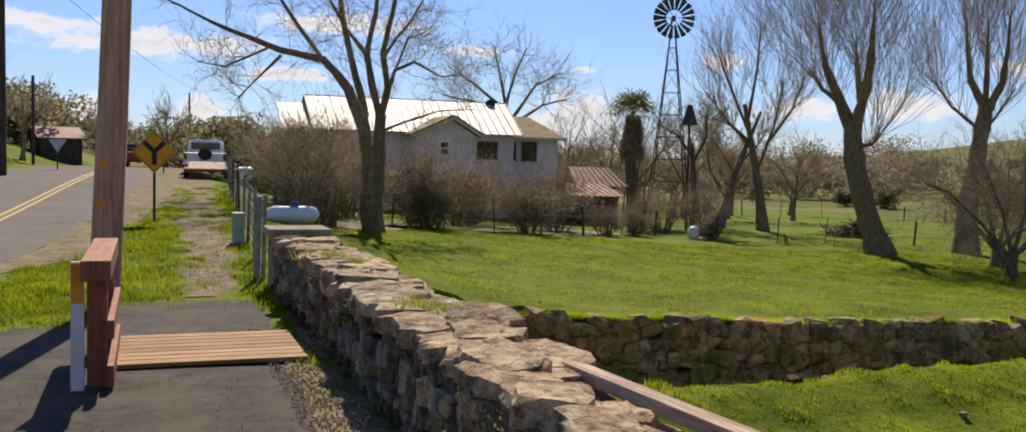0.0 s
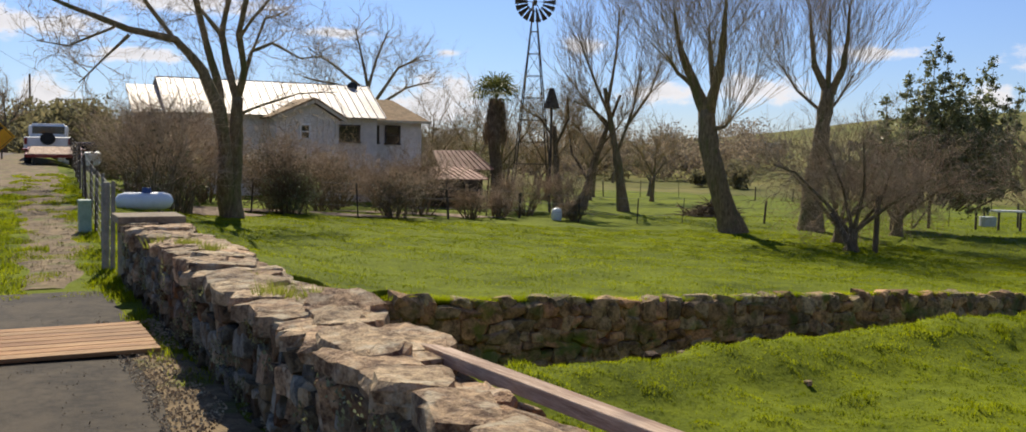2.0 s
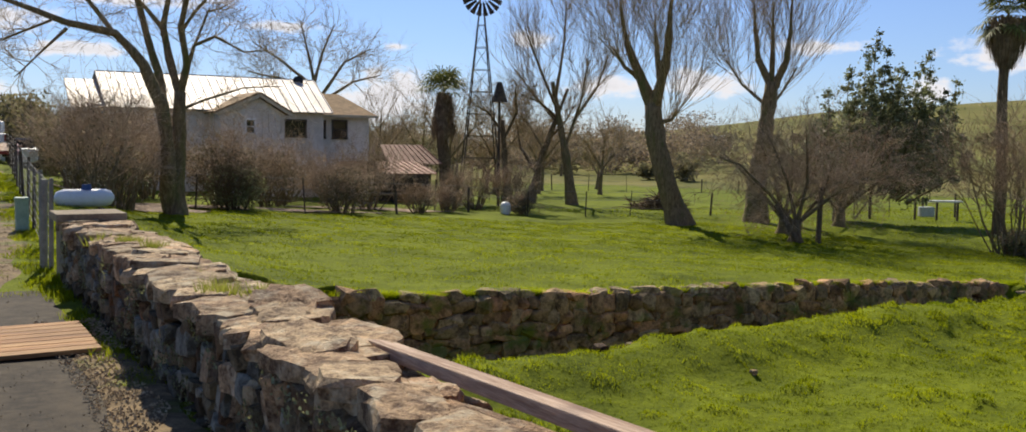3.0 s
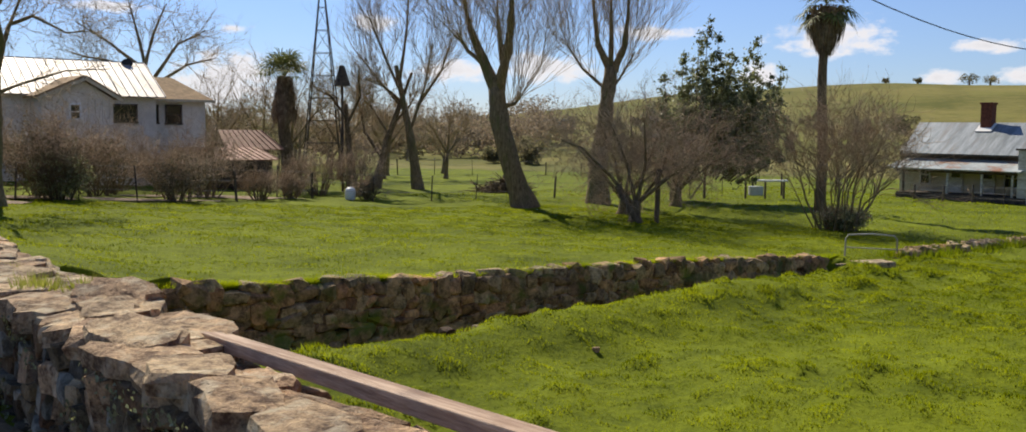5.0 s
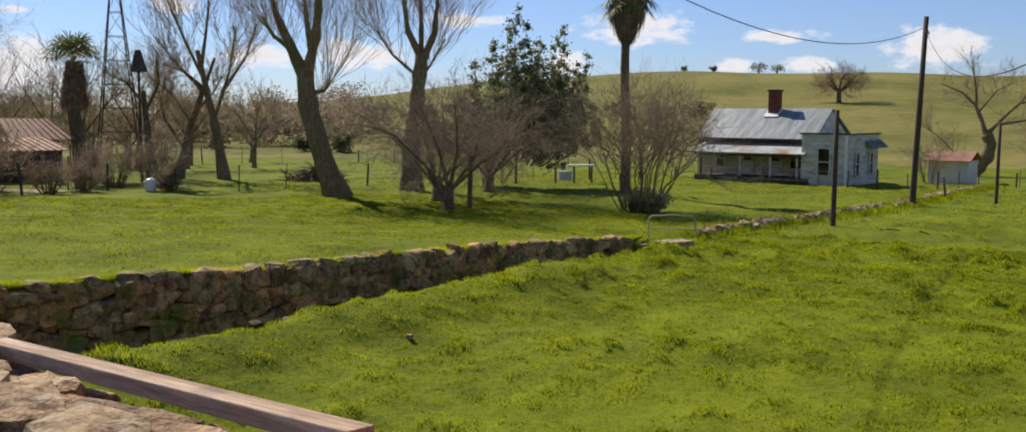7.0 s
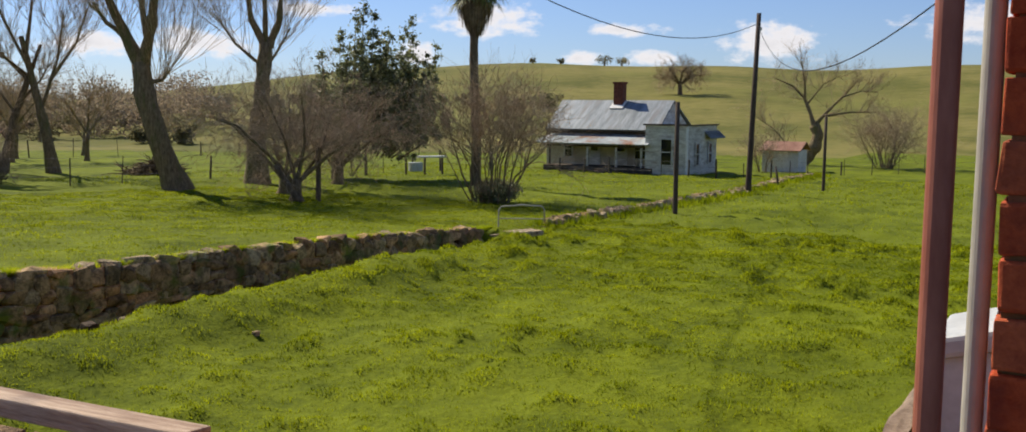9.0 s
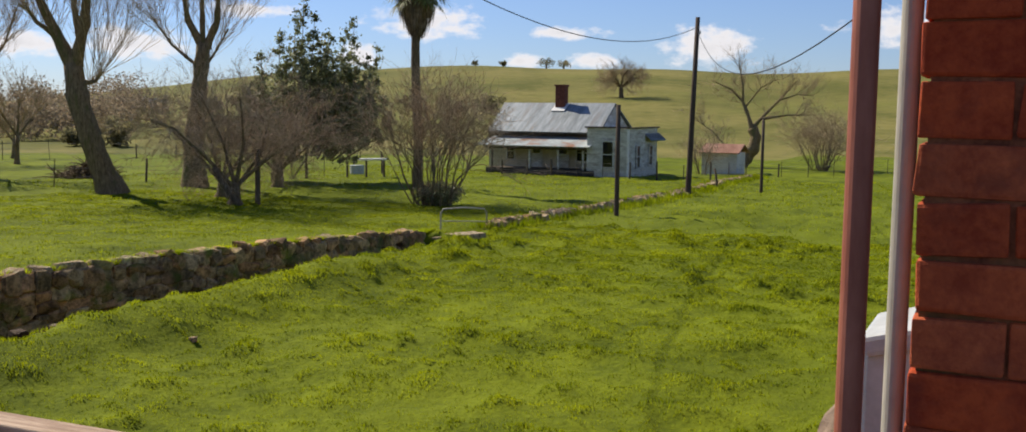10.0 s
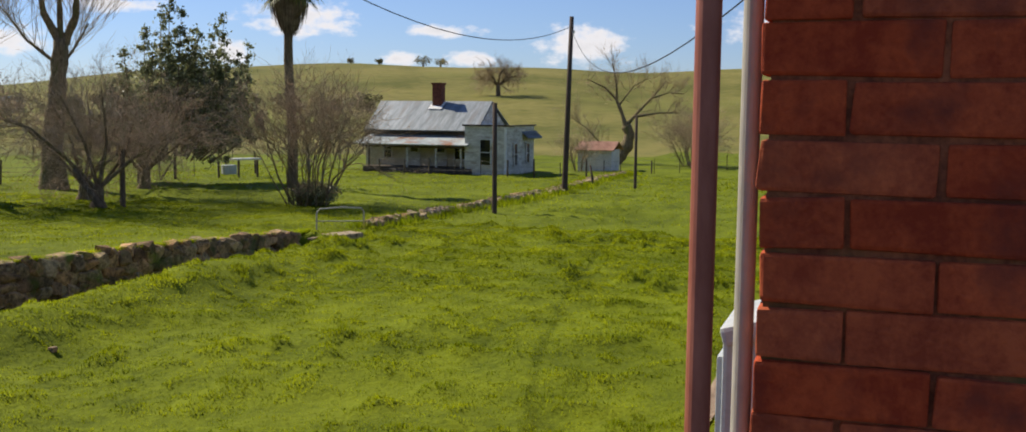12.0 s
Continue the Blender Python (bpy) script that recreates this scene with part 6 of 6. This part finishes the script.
bare_tree("pollard_tree", 27.9, 32.3, [[(0, -0.1), (-0.6, 1.6), (-1.1, 3.4), (-1.3, 5.1)], [(-1.3, 5.0), (-1.9, 6.3), (-2.4, 7.5), (-2.7, 9.2)], [(-1.2, 5.0), (-0.8, 6.6), (-0.65, 8.2), (-0.6, 9.8)], [(-1.8, 6.1), (-2.5, 6.6), (-2.9, 7.3)], [(-1.0, 6.0), (-1.2, 7.4), (-1.3, 8.6)], [(-1.0, 4.3), (-0.5, 4.4), (-0.2, 4.75)]],
          [(0.5, 0.36), (0.3, 0.05), (0.29, 0.04), (0.14, 0.03), (0.16, 0.03), (0.12, 0.03)], "old leaning pollard tree with long upright shoots", sprouts=38, length=3.8, depth=2, kids=4, up=0.14, spread=0.66, bark="bark", seed=7, rt=0.013, wander=0.17)
bare_tree("pollard_tree", 32.6, 32.6, [[(0, -0.1), (0, 1.9), (0.3, 4.3), (0.5, 6.3)], [(0.5, 6.0), (-0.1, 7.3), (-0.3, 8.6), (-0.4, 10.0)], [(0.6, 6.1), (1.1, 7.2), (1.2, 8.6), (1.3, 10.0)], [(0.5, 6.2), (0.5, 8.0), (0.45, 9.8)], [(0.3, 4.9), (0.9, 5.8), (1.6, 7.0)], [(0.4, 5.2), (-0.8, 6.2), (-1.6, 7.4)]],
          [(0.5, 0.3), (0.2, 0.03), (0.2, 0.03), (0.16, 0.03), (0.1, 0.03), (0.09, 0.03)], "old pollard tree with a fan of upright shoots", sprouts=30, length=3.4, depth=2, kids=4, up=0.15, spread=0.6, bark="bark", seed=9, rt=0.013, wander=0.17)
bare_tree("bare_tree", 31.4, 45.5, [[(0, -0.1), (-0.3, 2.2), (-0.8, 4.7), (-1.2, 6.8)], [(-0.4, 3.3), (0.4, 5.7), (0.8, 8.2)], [(-0.8, 5.0), (-1.9, 7.5), (-2.7, 9.6)], [(-1.0, 6.1), (-0.6, 8.9), (-0.5, 11.3)], [(-0.6, 4.2), (-2.2, 6.0), (-3.4, 7.6)], [(0, 4.6), (1.3, 6.6), (2.0, 8.6)]],
          [(0.3, 0.12), (0.1, 0.03), (0.1, 0.03), (0.1, 0.03)], "slender bare tree with fine upright branches", sprouts=30, length=2.2, depth=2, kids=4, up=0.12, spread=0.6, seed=11, rt=0.016)
bare_tree("bare_tree", 28.4, 47.4, [[(0, 0), (-0.2, 2.0), (-0.4, 4.6)], [(-0.3, 3.5), (0.4, 5.0), (0.3, 6.2)], [(-0.3, 3.8), (-1.2, 5.0), (-2.0, 5.4)]],
          [(0.25, 0.12), (0.09, 0.03)], "dark-barked bare fruit tree near the shed", sprouts=26, length=1.2, kids=4, seed=13, wander=0.42, bark="darkbark", rt=0.022, twig="twig", spread=0.9)
bare_tree("bare_tree", 29.6, 47.0, [[(0, 0), (0.6, 2.6), (1.4, 4.8), (2.0, 6.4)], [(0.3, 1.7), (-0.6, 3.1), (-0.9, 4.7)], [(1.4, 4.8), (0.5, 5.6), (-0.6, 6.0)], [(0.9, 3.5), (1.9, 4.6), (2.4, 5.5)], [(0.7, 3.0), (-0.3, 4.6), (-1.4, 5.4)]],
          [(0.24, 0.07), (0.1, 0.04), (0.07, 0.02), (0.07, 0.02)], "dark leaning bare fruit tree near the shed", sprouts=26, length=1.2, kids=4, seed=15, wander=0.42, bark="darkbark", rt=0.022, spread=0.9)
bare_tree("bare_tree", 77.5, 19.7, [[(-0.1, 0), (0.5, 0.7), (0.95, 1.5), (1.15, 2.4), (0.85, 3.1)], [(0.85, 3.0), (0.45, 4.2), (0.1, 5.2), (-0.9, 6.1), (-2.4, 6.8)], [(0.1, 5.2), (0.0, 6.6), (-0.3, 8.0)], [(0.85, 3.0), (1.6, 3.9), (3.0, 5.4), (4.2, 6.8)], [(1.5, 3.8), (3.6, 4.1), (5.6, 4.15)], [(2.9, 5.3), (4.2, 5.7), (5.4, 5.6)], [(0.3, 4.7), (1.4, 6.2), (2.7, 6.9)], [(0.3, 0.6), (-1.2, 1.6), (-2.7, 1.8)], [(-1.0, 1.5), (-2.2, 2.8), (-3.4, 3.6)]],
          [(0.52, 0.42), (0.2, 0.03), (0.12, 0.03), (0.18, 0.03), (0.12, 0.02), (0.08, 0.02), (0.08, 0.02), (0.13, 0.03), (0.05, 0.02)], "old bare tree with a thick leaning trunk behind the outbuilding", sprouts=20, length=1.3, kids=4, seed=17, wander=0.42, bark="bark", rt=0.02, spread=0.9)
bare_tree("oak_tree", 183.0, 70.2, [[(s * 1.02, h * 1.02) for s, h in limb] for limb in [[(0, -0.4), (-0.1, 2.1)], [(-0.1, 1.9), (-2.1, 3.6), (-4.2, 2.9)], [(-0.1, 1.9), (0.3, 4.2), (1.2, 5.2)], [(-0.1, 1.9), (2.6, 3.8), (4.2, 3.6)], [(-0.1, 1.9), (-1.4, 4.0), (-2.2, 5.0)], [(0, 2.0), (1.4, 3.4), (3.0, 5.0)]]],
          [(0.5, 0.4), (0.25, 0.06)], "round bare oak standing alone on the hillside", sprouts=34, length=1.9, depth=2, kids=5, up=0.02, spread=1.1, bark="darkbark", seed=19, rt=0.05, start=0.15, wander=0.4)
# orchard trees further off
for x, y, s, h in ((40, 62, 21, 5.5), (37, 70, 22, 6), (48, 66, 23, 4), (62, 74, 24, 3.5), (20, 70, 25, 8), (33, 58, 26, 4.5), (14, 66, 27, 8), (25.0, 58, 61, 6.5), (28.5, 55, 62, 7.5), (32.5, 56, 63, 7.0), (36.5, 57, 64, 6.5), (41.0, 56, 65, 6.0), (30.5, 63, 66, 8.0), (44, 84, 28, 5), (52, 92, 29, 4.5), (60, 88, 30, 4), (47, 102, 51, 6), (56, 110, 52, 5), (66, 98, 53, 4.5), (40, 92, 54, 6), (72, 112, 55, 5), (36, 82, 56, 5.5)):
    bare_tree("orchard_tree", x, y, [[(0, 0), (0.1, h * 0.3)], [(0.1, h * 0.3), (-h * 0.22, h * 0.7)], [(0.1, h * 0.3), (h * 0.05, h * 0.75)], [(0.1, h * 0.3), (h * 0.28, h * 0.65)]], [(0.16, 0.12), (0.08, 0.02)],
              "small bare orchard tree in the pasture", sprouts=18, length=h * 0.25, seed=s, rt=0.03, spread=0.9)
# multi-stemmed twiggy trees
for x, y, f, seed_ in ((26.4, 24.5, 1.12, 31), (34.6, 29.6, 1.3, 32), (28.6, 27.2, 1.15, 35)):
    bare_tree("fruit_tree", x, y, [[(0, 0), (0.05, 0.7 * f)], [(0.0, 0.5 * f), (-0.8 * f, 1.5 * f), (-1.7 * f, 2.4 * f), (-2.3 * f, 2.6 * f)], [(0.02, 0.6 * f), (-0.3 * f, 1.9 * f), (-0.9 * f, 3.3 * f)], [(0.05, 0.6 * f), (0.3 * f, 1.9 * f), (0.2 * f, 3.6 * f)], [(0.05, 0.5 * f), (0.8 * f, 1.6 * f), (1.2 * f, 2.9 * f)], [(0.05, 0.6 * f), (1.1 * f, 1.5 * f), (2.1 * f, 2.1 * f)]],
              [(0.2 * f, 0.14 * f), (0.09, 0.02)], "many-stemmed bare fruit tree with a haze of reddish twigs", sprouts=24, length=1.15 * f, depth=2, kids=5, up=0.02, spread=1.0, bark="bark", twig="twigred", seed=seed_, rt=0.014, wander=0.5, start=0.2)
twiggy_bush("shrub_tree", 30.6, 19.0, 3.9, 4.7, 22, "sprawling bare shrub at the foot of the palm", seed=33, depth=3, kids=5, category="shrub", rt=0.024)
twiggy_bush("low_shrub", 31.0, 19.0, 2.2, 1.1, 30, "dense low green undergrowth below the bare shrub", seed=34, depth=2, kids=4, leaves=2600, leaf="leaf")
t = Tubes()
t.add([(26.1, 24.0, -1.8), (25.5, 24.6, -0.4)], [0.12, 0.09], 7)
stump = tagged(part("fallen_limb", t.mesh("fallen_limb"), "darkbark"), "cut leaning limb at the shrub's foot", "branch")
t = Tubes().add([(27.0, 24.0, -1.85), (27.05, 24.0, 0.2)], [0.1, 0.09], 8)
tagged(part("fence_post", t.mesh("fence_post"), "darkbark"), "stout dark timber post by the shrub tree", "post")

# evergreen
rng = random.Random(41)
ev = thing("evergreen_tree", pose(38.2, 32.7, ground_z(38.2, 32.7)), "dark evergreen oak with an uneven feathery crown", "tree")
a = math.atan2(38.2, 32.7)
ev_right, ev_back = Vector((math.cos(a), -math.sin(a), 0)), Vector((math.sin(a), math.cos(a), 0))
t = Tubes().add([(0, 0, -0.2), (0, 0, 0.8), ev_right * 0.4 + Vector((0, 0, 2.0)), ev_right * 1.3 + Vector((0, 0, 4.5))], [0.34, 0.27, 0.2, 0.08], 10)
clumps = []
leaders = [(1.4, 0.0, 8.9), (1.0, 0.6, 8.3), (1.9, -0.5, 8.2), (3.9, 0.2, 8.0), (3.4, -0.6, 7.3), (5.0, 0.1, 6.6), (0.2, 0.0, 7.4), (2.7, 0.7, 7.4), (4.5, -0.6, 6.0), (-0.7, 0.3, 6.4)]
for k in range(60):
    q = rng.uniform(-1.6, 5.4)
    leaders.append((q, rng.uniform(-2.2, 2.2), (7.3 - 0.32 * abs(q - 1.9) ** 1.6) * rng.uniform(0.5, 1.0)))
for q, b_, h in leaders:
    top = ev_right * q + ev_back * b_ + Vector((0, 0, h))
    low = ev_right * (q * 0.45 + 0.6) + ev_back * b_ * 0.4 + Vector((0, 0, max(1.0, h * 0.3)))
    mid = low.lerp(top, 0.5) + ev_right * (q - 1.8) * 0.16 + ev_back * b_ * 0.12
    t.add([low, mid, top], [0.05, 0.03, 0.008], 5)
    for j in range(22):
        f = 0.2 + 0.8 * j / 21
        c = low.lerp(mid, f * 2) if f < 0.5 else mid.lerp(top, f * 2 - 1)
        w = 0.85 - 0.68 * f
        c = c + rand_dir(rng) * w * 0.9
        clumps.append((c, rng.uniform(0.2, 0.36) * (1.15 - 0.45 * f)))
part("trunk", t.mesh("trunk"), "darkbark", ev)
part("crown", leaf_mesh(clumps, 44, 0.085, rng, True), "leaf", ev)

# shrubs before the white house
for i, (x, y, w, h, lv, tw_, lf) in enumerate((
        (4.1, 27.4, 2.2, 3.1, 500, "twigred", "olive"), (5.2, 33.0, 2.8, 3.4, 1500, "twigred", "leaf"), (5.9, 35.5, 2.6, 2.6, 3000, "darkbark", "leaf"), (9.0, 34.6, 3.2, 3.2, 2500, "twigred", "olive"),
        (9.4, 33.8, 2.4, 2.0, 3200, "darkbark", "leaf"), (11.4, 36.5, 3.0, 2.8, 1800, "twigred", "olive"), (13.4, 34.2, 2.4, 2.1, 2200, "twigred", "olive"), (15.6, 37.0, 2.6, 2.8, 900, "twigred", "olive"),
        (17.6, 36.4, 1.4, 1.3, 300, "twigred", "olive"), (19.4, 37.4, 1.4, 1.2, 400, "twigred", "olive"), (21.2, 40.5, 1.6, 1.9, 150, "twigred", "olive"), (23.2, 42.0, 2.0, 2.2, 150, "twigred", "olive"),
        (24.8, 41.0, 1.8, 2.4, 500, "twigred", "olive"), (23.6, 38.2, 1.3, 1.2, 900, "twigred", "olive"), (7.4, 38.5, 3.4, 3.6, 700, "twigred", "olive"), (4.0, 31.5, 2.0, 2.9, 500, "twigred", "olive"),
        (8.2, 41.0, 3.6, 3.4, 500, "twigred", "olive"), (11.0, 41.5, 3.4, 2.6, 500, "twigred", "olive"), (13.6, 41.0, 3.4, 2.6, 500, "twigred", "olive"), (16.2, 42.0, 3.2, 2.6, 400, "twigred", "olive"), (17.6, 42.4, 2.2, 2.2, 300, "twigred", "olive"), (5.0, 29.6, 2.2, 2.6, 400, "twigred", "olive"), (12.4, 38.6, 2.8, 2.3, 600, "twigred", "olive"), (76.2, 13.2, 4.6, 4.8, 700, "twigred", "olive"), (65.2, 19.2, 2.2, 3.0, 200, "twig", "olive"), (5.0, 36.5, 2.2, 3.0, 500, "twigred", "olive"))):
    twiggy_bush("shrub", x, y, w, h, {23: 40, 24: 11}.get(i, 17), "bare brownish shrub in the thicket" if lv < 1200 else "dense dark shrub with dull leaves", twig=tw_, seed=60 + i, depth=3, kids=4, leaves=lv, leaf=lf)


soil_patch(10.5, 34.6, 5.2, 0.9)
soil_patch(5.5, 31.5, 2.4, 0.8)
soil_patch(16.5, 37.4, 4.0, 0.7)

# palms


def frond(t_vs, t_fs, p, d, ln, droop, rng, leaflets=22):
    pts = [p]
    dd = d.copy()
    for k in range(7):
        dd = (dd + Vector((0, 0, -droop * (0.4 + k * 0.18)))).normalized()
        pts.append(pts[-1] + dd * ln / 7)
    side = d.cross(Vector((0, 0, 1)))
    side = side.normalized() if side.length > 0.05 else Vector((1, 0, 0))
    tip = pts[4]
    for k in range(4):
        n = len(t_vs)
        t_vs.extend([pts[k] - side * 0.02, pts[k] + side * 0.02, pts[k + 1] + side * 0.02, pts[k + 1] - side * 0.02])
        t_fs.append((n, n + 1, n + 2, n + 3))
    axis = (pts[5] - pts[3]).normalized()
    upv = axis.cross(side).normalized()
    for j in range(leaflets):
        a = math.pi * 1.35 * (j / (leaflets - 1) - 0.5)
        v = (axis * math.cos(a) + side * math.sin(a) + upv * rng.uniform(-0.12, 0.12)).normalized()
        l = ln * 0.5 * rng.uniform(0.8, 1.1)
        w = v.cross(upv).normalized() * 0.04
        mid = tip + v * l * 0.6
        end = tip + v * l + Vector((0, 0, -l * 0.28))
        n = len(t_vs)
        t_vs.extend([tip - w * 0.3, tip + w * 0.3, mid + w, mid - w, end])
        t_fs.append((n, n + 1, n + 2, n + 3))
        t_fs.append((n + 3, n + 2, n + 4))


def palm(x, y, h, r, crown, skirt_top, skirt_len, skirt_r, label, seed, fronds=30, leaflets=20, low=-0.6, flare=False):
    rng = random.Random(seed)
    p = thing("palm_tree", pose(x, y, ground_z(x, y)), label, "palm")
    n = 14
    t = Tubes().add([(0.12 * math.sin(k * 0.5), 0, -0.1 + h * k / n) for k in range(n + 1)], [r * (1.25 - 0.35 * k / n) * (1 + 0.05 * (k % 2)) for k in range(n + 1)], 12)
    part("trunk", t.mesh("trunk"), "darkbark", p)
    vs, fs = [], []
    for k in range(fronds):
        a = k * 2.4
        e = rng.uniform(low, 1.4)
        d = Vector((math.cos(a) * math.cos(e), math.sin(a) * math.cos(e), math.sin(e)))
        frond(vs, fs, Vector((0, 0, h)), d, crown * rng.uniform(0.85, 1.1), 0.03 + 0.05 * rng.random(), rng, leaflets)
    part("crown", mesh_from("crown", vs, fs), "frond", p)
    vs, fs = [], []
    for k in range(900):
        a, f = rng.uniform(0, 6.28), rng.random()
        rad = skirt_r * (0.35 + 0.65 * math.sin(math.pi * (0.25 + 0.7 * f))) * rng.uniform(0.75, 1.08)
        if flare:
            rad = skirt_r * (0.5 + 0.5 * f) * rng.uniform(0.8, 1.1)
        q = Vector((rad * math.cos(a), rad * math.sin(a), skirt_top - f * skirt_len))
        l = rng.uniform(0.3, 0.7)
        e = q + Vector((-0.1 * math.cos(a), -0.1 * math.sin(a), -l))
        w = Vector((-math.sin(a), math.cos(a), 0)) * 0.035
        k0 = len(vs)
        vs += [q - w, q + w, e + w * 0.5, e - w * 0.5]
        fs.append((k0, k0 + 1, k0 + 2, k0 + 3))
    part("thatch", mesh_from("thatch", vs, fs), "skirt", p, "skirt of dead brown fronds")
    return p


palm(25.7, 50.1, 6.0, 0.3, 1.75, 6.1, 2.3, 0.8, "fan palm with a shaggy skirt of dead fronds", 71, 34, 13, 0.05, True)
palm(38.0, 24.4, 9.0, 0.19, 1.6, 8.95, 1.6, 0.85, "tall slender fan palm with a round thatch below its crown", 73)

# conical hood on a trunk
cone = thing("conical_hood", pose(25.4, 43.4, 3.6), "dark conical hood on top of a pole", "bird house")
part("hood", frustum((0, 0, 0), (0, 0, 1.0), 0.42, 0.12, 14), "darkwood", cone)
part("pole", frustum((0, 0, -5.3), (0, 0, 0.05), 0.07, 0.06, 8), "darkwood", cone)

# far woods and hill trees
rng = random.Random(91)


def woods(name, spots, label, mat="farleaf", per=85):
    clumps = []
    for x, y, h in spots:
        z = ground_z(x, y)
        for _ in range(15):
            clumps.append((Vector((x + rng.gauss(0, h * 0.35), y + rng.gauss(0, h * 0.35), z + h * rng.uniform(0.15, 0.95))), h * rng.uniform(0.18, 0.36)))
    ob = part(name, leaf_mesh(clumps, per, 0.2, rng), mat)
    return tagged(ob, label, "woods", kind="stuff")


spots = []
for k in range(150):
    a = radians(rng.uniform(-16, 27))
    d = rng.uniform(105, 200)
    spots.append((d * math.sin(a), d * math.cos(a), rng.uniform(2.0, 5.0)))
for k in range(30):
    a = radians(rng.uniform(25, 41))
    d = rng.uniform(140, 230)
    spots.append((d * math.sin(a), d * math.cos(a), rng.uniform(1.6, 3.6)))
woods("far_woods", spots, "distant olive and brown woodland")
spots = []
for k in range(60):
    a = radians(rng.uniform(22, 43))
    d = rng.uniform(125, 185)
    spots.append((d * math.sin(a), d * math.cos(a), rng.uniform(3.8, 7.0)))
woods("bare_woods", spots, "distant brown leafless woodland on the slope", "farbrown", 55)
spots = [(rng.uniform(-30, -7), rng.uniform(70, 100), rng.uniform(2.5, 5)) for _ in range(26)] + [(rng.uniform(2.5, 9), rng.uniform(62, 90), rng.uniform(2.5, 4.2)) for _ in range(18)]
woods("roadside_woods", spots, "trees and scrub beyond the road")
spots = [(rng.uniform(70, 150), rng.uniform(75, 140), rng.uniform(1.2, 3.2)) for _ in range(22)]
woods("hill_scrub", spots, "scattered scrub on the far slope", per=90)
for a, h in ((62.2, 1.8), (64.7, 3.4), (65.7, 3.0), (60.6, 1.7)):
    d = 318
    x, y = d * math.sin(radians(a)), d * math.cos(radians(a))
    tr = thing("hill_tree", pose(x, y, ground_z(x, y)), "small dark tree on the hill crest", "tree", "trees on the hill crest")
    part("trunk", frustum((0, 0, 0), (0, 0, h * 0.5), 0.35, 0.2, 7), "darkbark", tr)
    cl = [(Vector((rng.gauss(0, h * 0.3), rng.gauss(0, h * 0.3), h * rng.uniform(0.35, 0.85))), h * 0.3) for _ in range(12)]
    part("crown", leaf_mesh(cl, 38, 0.25, rng), "farleaf", tr)
for x, y, h, s in ((-6.5, 62, 4.2, 101), (-9.5, 58, 5.0, 102), (1.2, 66, 4.0, 103), (-3, 75, 4, 104)):
    bare_tree("bare_tree", x, y, [[(0, 0), (0.1, h * 0.35)], [(0.1, h * 0.35), (-h * 0.2, h * 0.8)], [(0.1, h * 0.35), (0, h * 0.9)], [(0.1, h * 0.35), (h * 0.25, h * 0.75)]], [(0.15, 0.1), (0.07, 0.02)],
              "bare tree beyond the road", sprouts=12, length=h * 0.28, seed=s, rt=0.035, spread=0.8)
